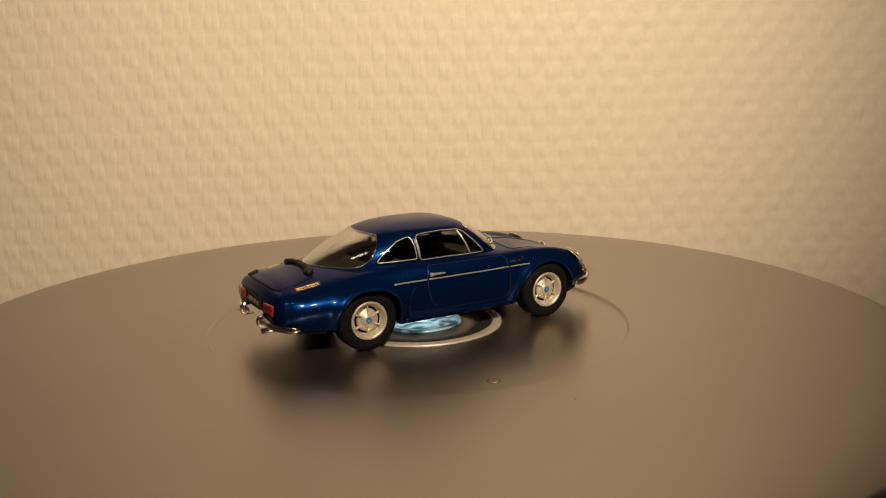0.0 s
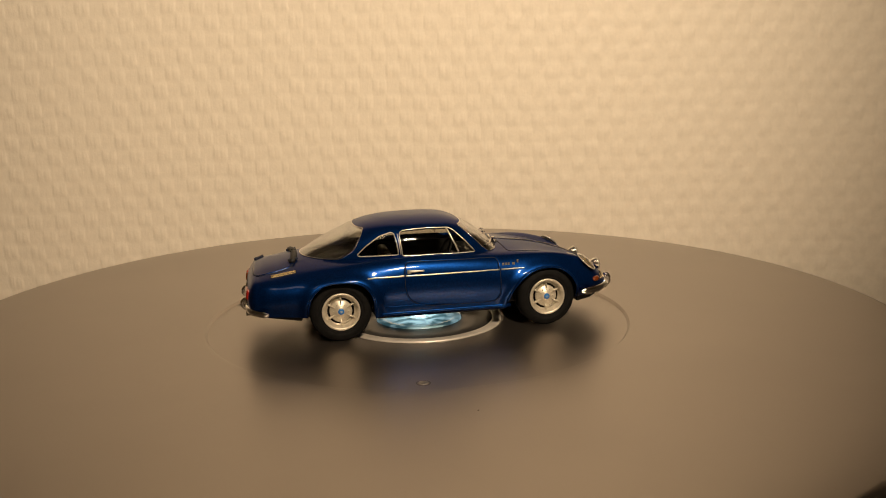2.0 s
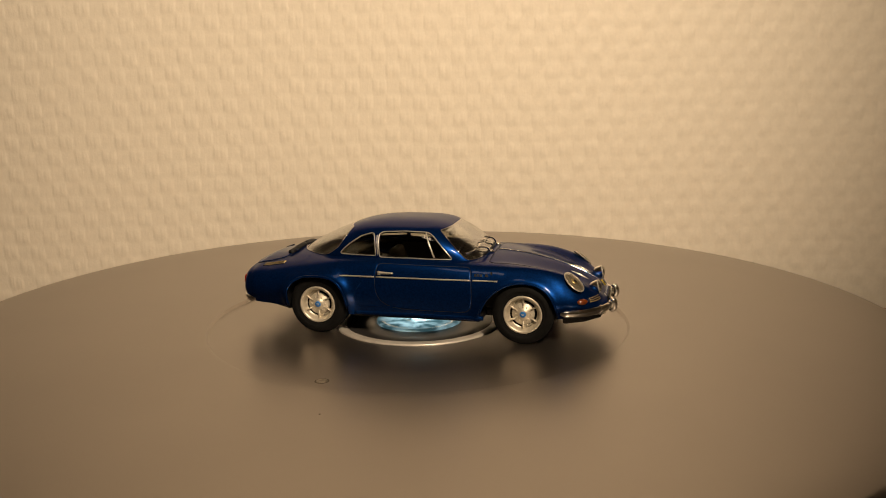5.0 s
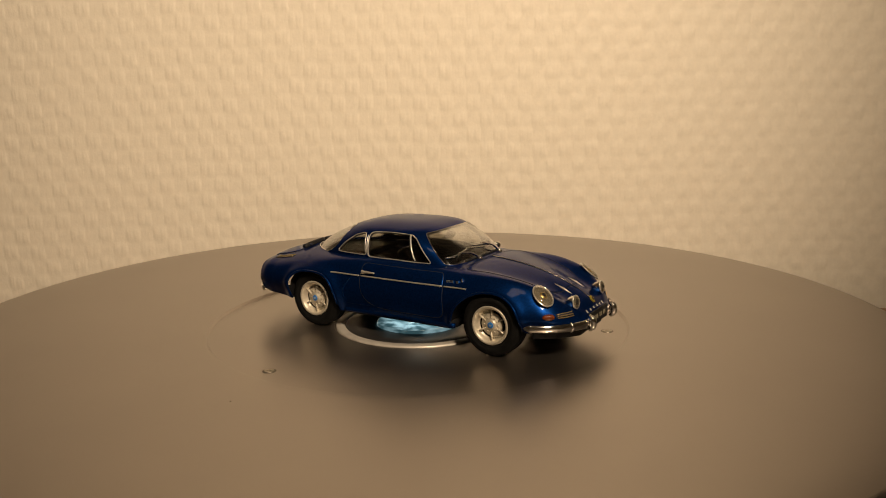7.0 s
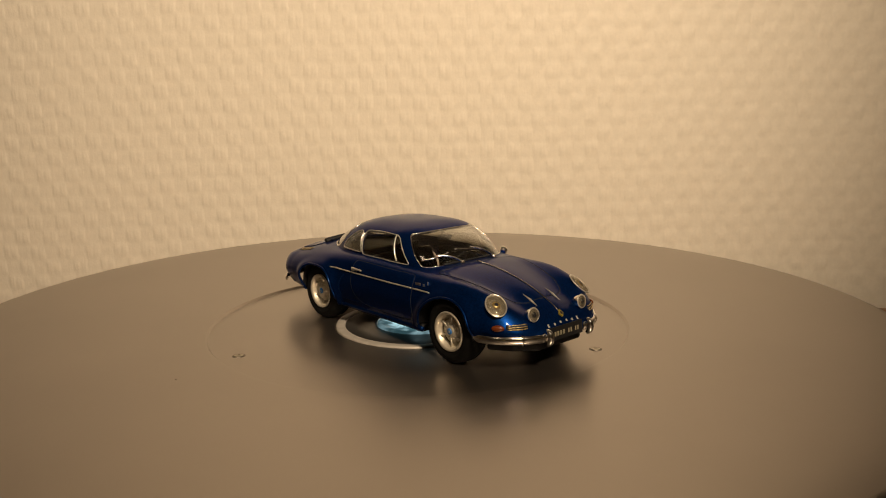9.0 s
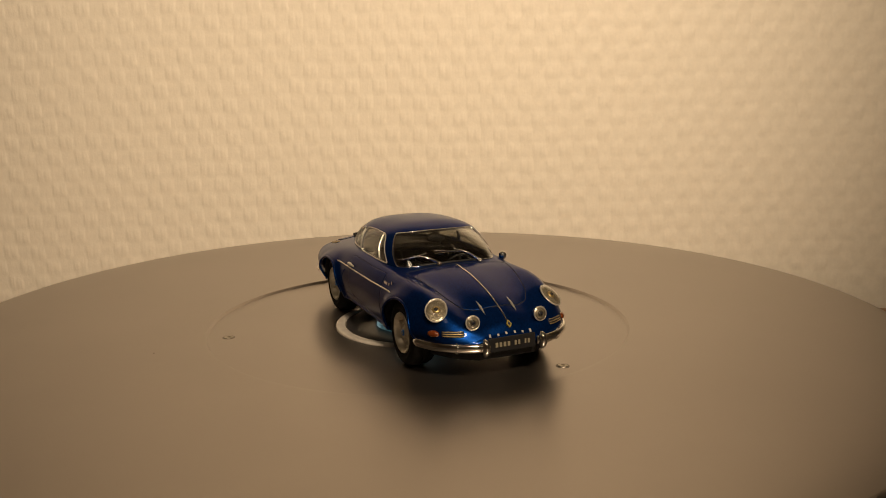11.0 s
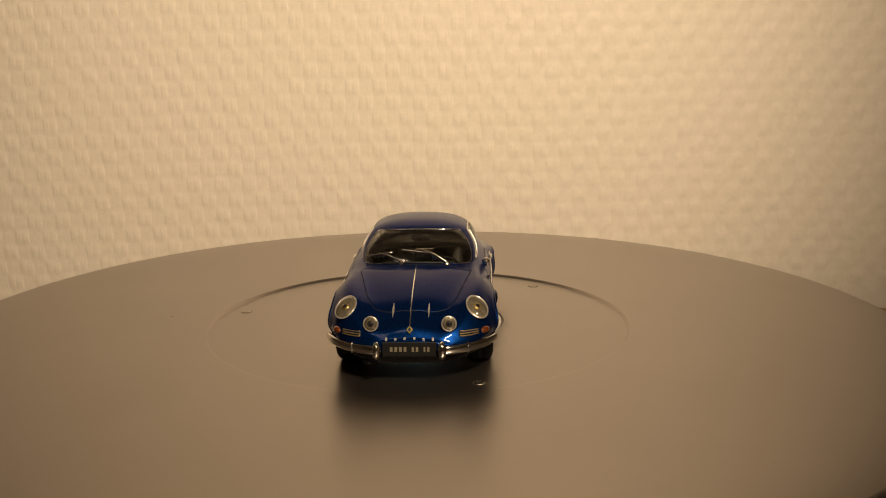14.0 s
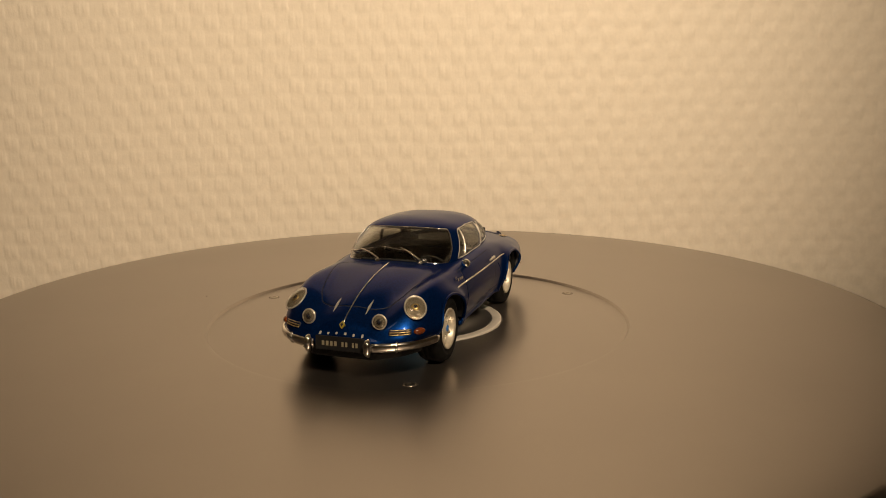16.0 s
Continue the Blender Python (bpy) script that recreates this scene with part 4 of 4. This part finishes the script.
def build_wipers(car):
    def on_glass(y, s):
        j = np.argmin(np.abs(CS[0] - s))
        i = np.argmin(np.abs(CABIN[:150, j, 1] - abs(y)))
        q = CABIN[i, j].copy()
        q[1] *= 1 if y >= 0 else -1
        return q + np.array((0.45, 0, 0.35))
    for base, tip, t0, t1 in (((-3.4, 0.02), (-8.8, 0.3), (-12.0, 0.2), (-5.6, 0.32)), ((6.8, 0.02), (1.2, 0.36), (-3.6, 0.37), (4.2, 0.25))):
        a, b = on_glass(*base), on_glass(*tip)
        mid = (a + b) / 2 + np.array((0.5, 0, 0.45))
        arm = mesh_ob("wiper_arm", *tube(spline([a, mid, b], 16), np.linspace(0.3, 0.17, 16), 8), CHROME, car, "chrome wiper arm")
        bl = [on_glass(t0[0] + (t1[0] - t0[0]) * k, t0[1] + (t1[1] - t0[1]) * k) for k in np.linspace(0, 1, 14)]
        mesh_ob("wiper_blade", *tube(smooth_line(np.array(bl), 3, False), 0.2, 6), CHROME, arm, "chrome wiper blade")
        mesh_ob("wiper_pivot", *moved(dome(0.6, 0.6, 0.6), pose(*(a + np.array((0.4, 0, -0.4))))), CHROME, arm)
    p = on_top([(14.6 - 0.014 * y * y, y) for y in np.linspace(-8, 8, 30)], 0.1)
    mesh_ob("cowl_grille", *tube(smooth_line(p, 3, False), 0.32, 8), BLACK, car, "black cowl grille")


def build_interior(car):
    tub = [(-22, 10), (-20, 12.8), (9, 13.2), (12, 11)]
    tub = tub + [(x, -y) for x, y in reversed(tub)]
    mesh_ob("cabin_floor", *prism(tub, 6.3, 7.4), BLACK, car, "black cabin floor", smooth=False)
    for s in (1, -1):
        mesh_ob("door_card", *block(-12, 9, 13.5 * s - 0.4, 13.5 * s + 0.4, 6.9, 17.0), BLACK, car, "black inner door lining", smooth=False)
        cushion = bevel(mesh_ob("seat_cushion", *block(-8, 1.5, 2.0 * s if s > 0 else -10.2, 10.2 if s > 0 else -2.0, 7.4, 11.6), SEAT_CLOTH, car, "dark seat cushion", smooth=False), 1.2, 3)
        back = moved(block(-1.3, 1.3, -3.9, 3.9, 0, 8.9), pose(-9.0, 6.1 * s, 9.0, 0, -20, 0))
        bevel(mesh_ob("seat_back", *back, SEAT_CLOTH, car, "dark bucket seat back", smooth=False), 1.3, 3)
    rear = moved(block(-1.1, 1.1, -10.5, 10.5, 0, 6.6), pose(-17.5, 0, 9.0, 0, -25, 0))
    bevel(mesh_ob("rear_bench", *rear, SEAT_CLOTH, car, "dark rear seat", smooth=False), 1.0, 3)
    shelf = [(-31.5, 4.0), (-29.0, 8.0), (-23.5, 10.8), (-18.5, 12.0)]
    shelf = shelf + [(x, -y) for x, y in reversed(shelf)]
    bevel(mesh_ob("rear_shelf", *prism(shelf, 15.8, 17.3), BLACK, car, "black rear parcel shelf", smooth=False), 0.6)
    dash = [(7.2, 11.6), (11.6, 10.4), (12.8, 6), (13.0, 0)]
    dash = dash + [(x, -y) for x, y in reversed(dash[:-1])]
    bevel(mesh_ob("dashboard", *prism(dash, 12.6, 16.6), BLACK, car, "black dashboard", smooth=False), 0.8, 3)
    th = np.linspace(0, 2 * math.pi, 40, endpoint=False)
    m = facing((4.6, 6.0, 15.2), (-0.9, 0, 0.45))
    sw = mesh_ob("steering_wheel", *moved(tube(np.stack([3.6 * np.cos(th), 3.6 * np.sin(th), 0 * th], -1), 0.33, 8, True), m), BLACK, car, "black three-spoke steering wheel")
    for k in range(3):
        a = radians(90 + 120 * k)
        mesh_ob("spoke", *moved(tube([(0, 0, -0.5), (1.8 * math.cos(a), 1.8 * math.sin(a), -0.3), (3.5 * math.cos(a), 3.5 * math.sin(a), 0)], 0.25, 6), m), BLACK, sw)
    mesh_ob("column", *tube([(4.6, 6.0, 15.2), (9.5, 6.0, 13.4)], 0.5, 8), BLACK, sw)
    mesh_ob("rear_view_mirror", *moved(dome(2.3, 1.0, 0.6), facing((4.6, 0.3, 22.8), (0.85, -0.1, -0.2))), BLACK, car, "dark interior mirror")
    mesh_ob("mirror_stem", *tube([(4.5, 0.3, 23.4), (4.2, 0.3, 24.4), (3.8, 0.3, 25.3)], 0.22, 6), BLACK, car)


def build_car():
    car = new("model_car")
    tagged(car, "small metallic blue model coupe with chrome trim on the platter", "model car")
    build_body(car)
    build_cabin(car)
    first = wheel(car, 24.55, 1)
    tagged(first, "silver wheel with black tyre")
    for x, s in ((24.55, -1), (-24.8, 1), (-24.8, -1)):
        copy_thing(first, pose(x * MM, 0, 7.12 * MM) @ pose(0, 0, 0, -90 * s, 0, 0))
    build_front(car)
    build_rear(car)
    build_sides(car)
    build_wipers(car)
    build_interior(car)
    return car


build_room()
build_table()
platter = build_platter()
model_car = build_car()


def motions():
    spin, ride = [], []
    x, y, z, heading = CAR_AT
    for t, a, b, rise, turn in TURN:
        m = pose(0, 0, rise * MM) @ pose(0, 0, 0, a, b, 0) @ pose(0, 0, 0, 0, 0, turn)
        spin.append((t, m))
        ride.append((t, m @ pose(x, y, z, 0, 0, heading)))
    walk(platter, spin)
    walk(model_car, ride)


motions()
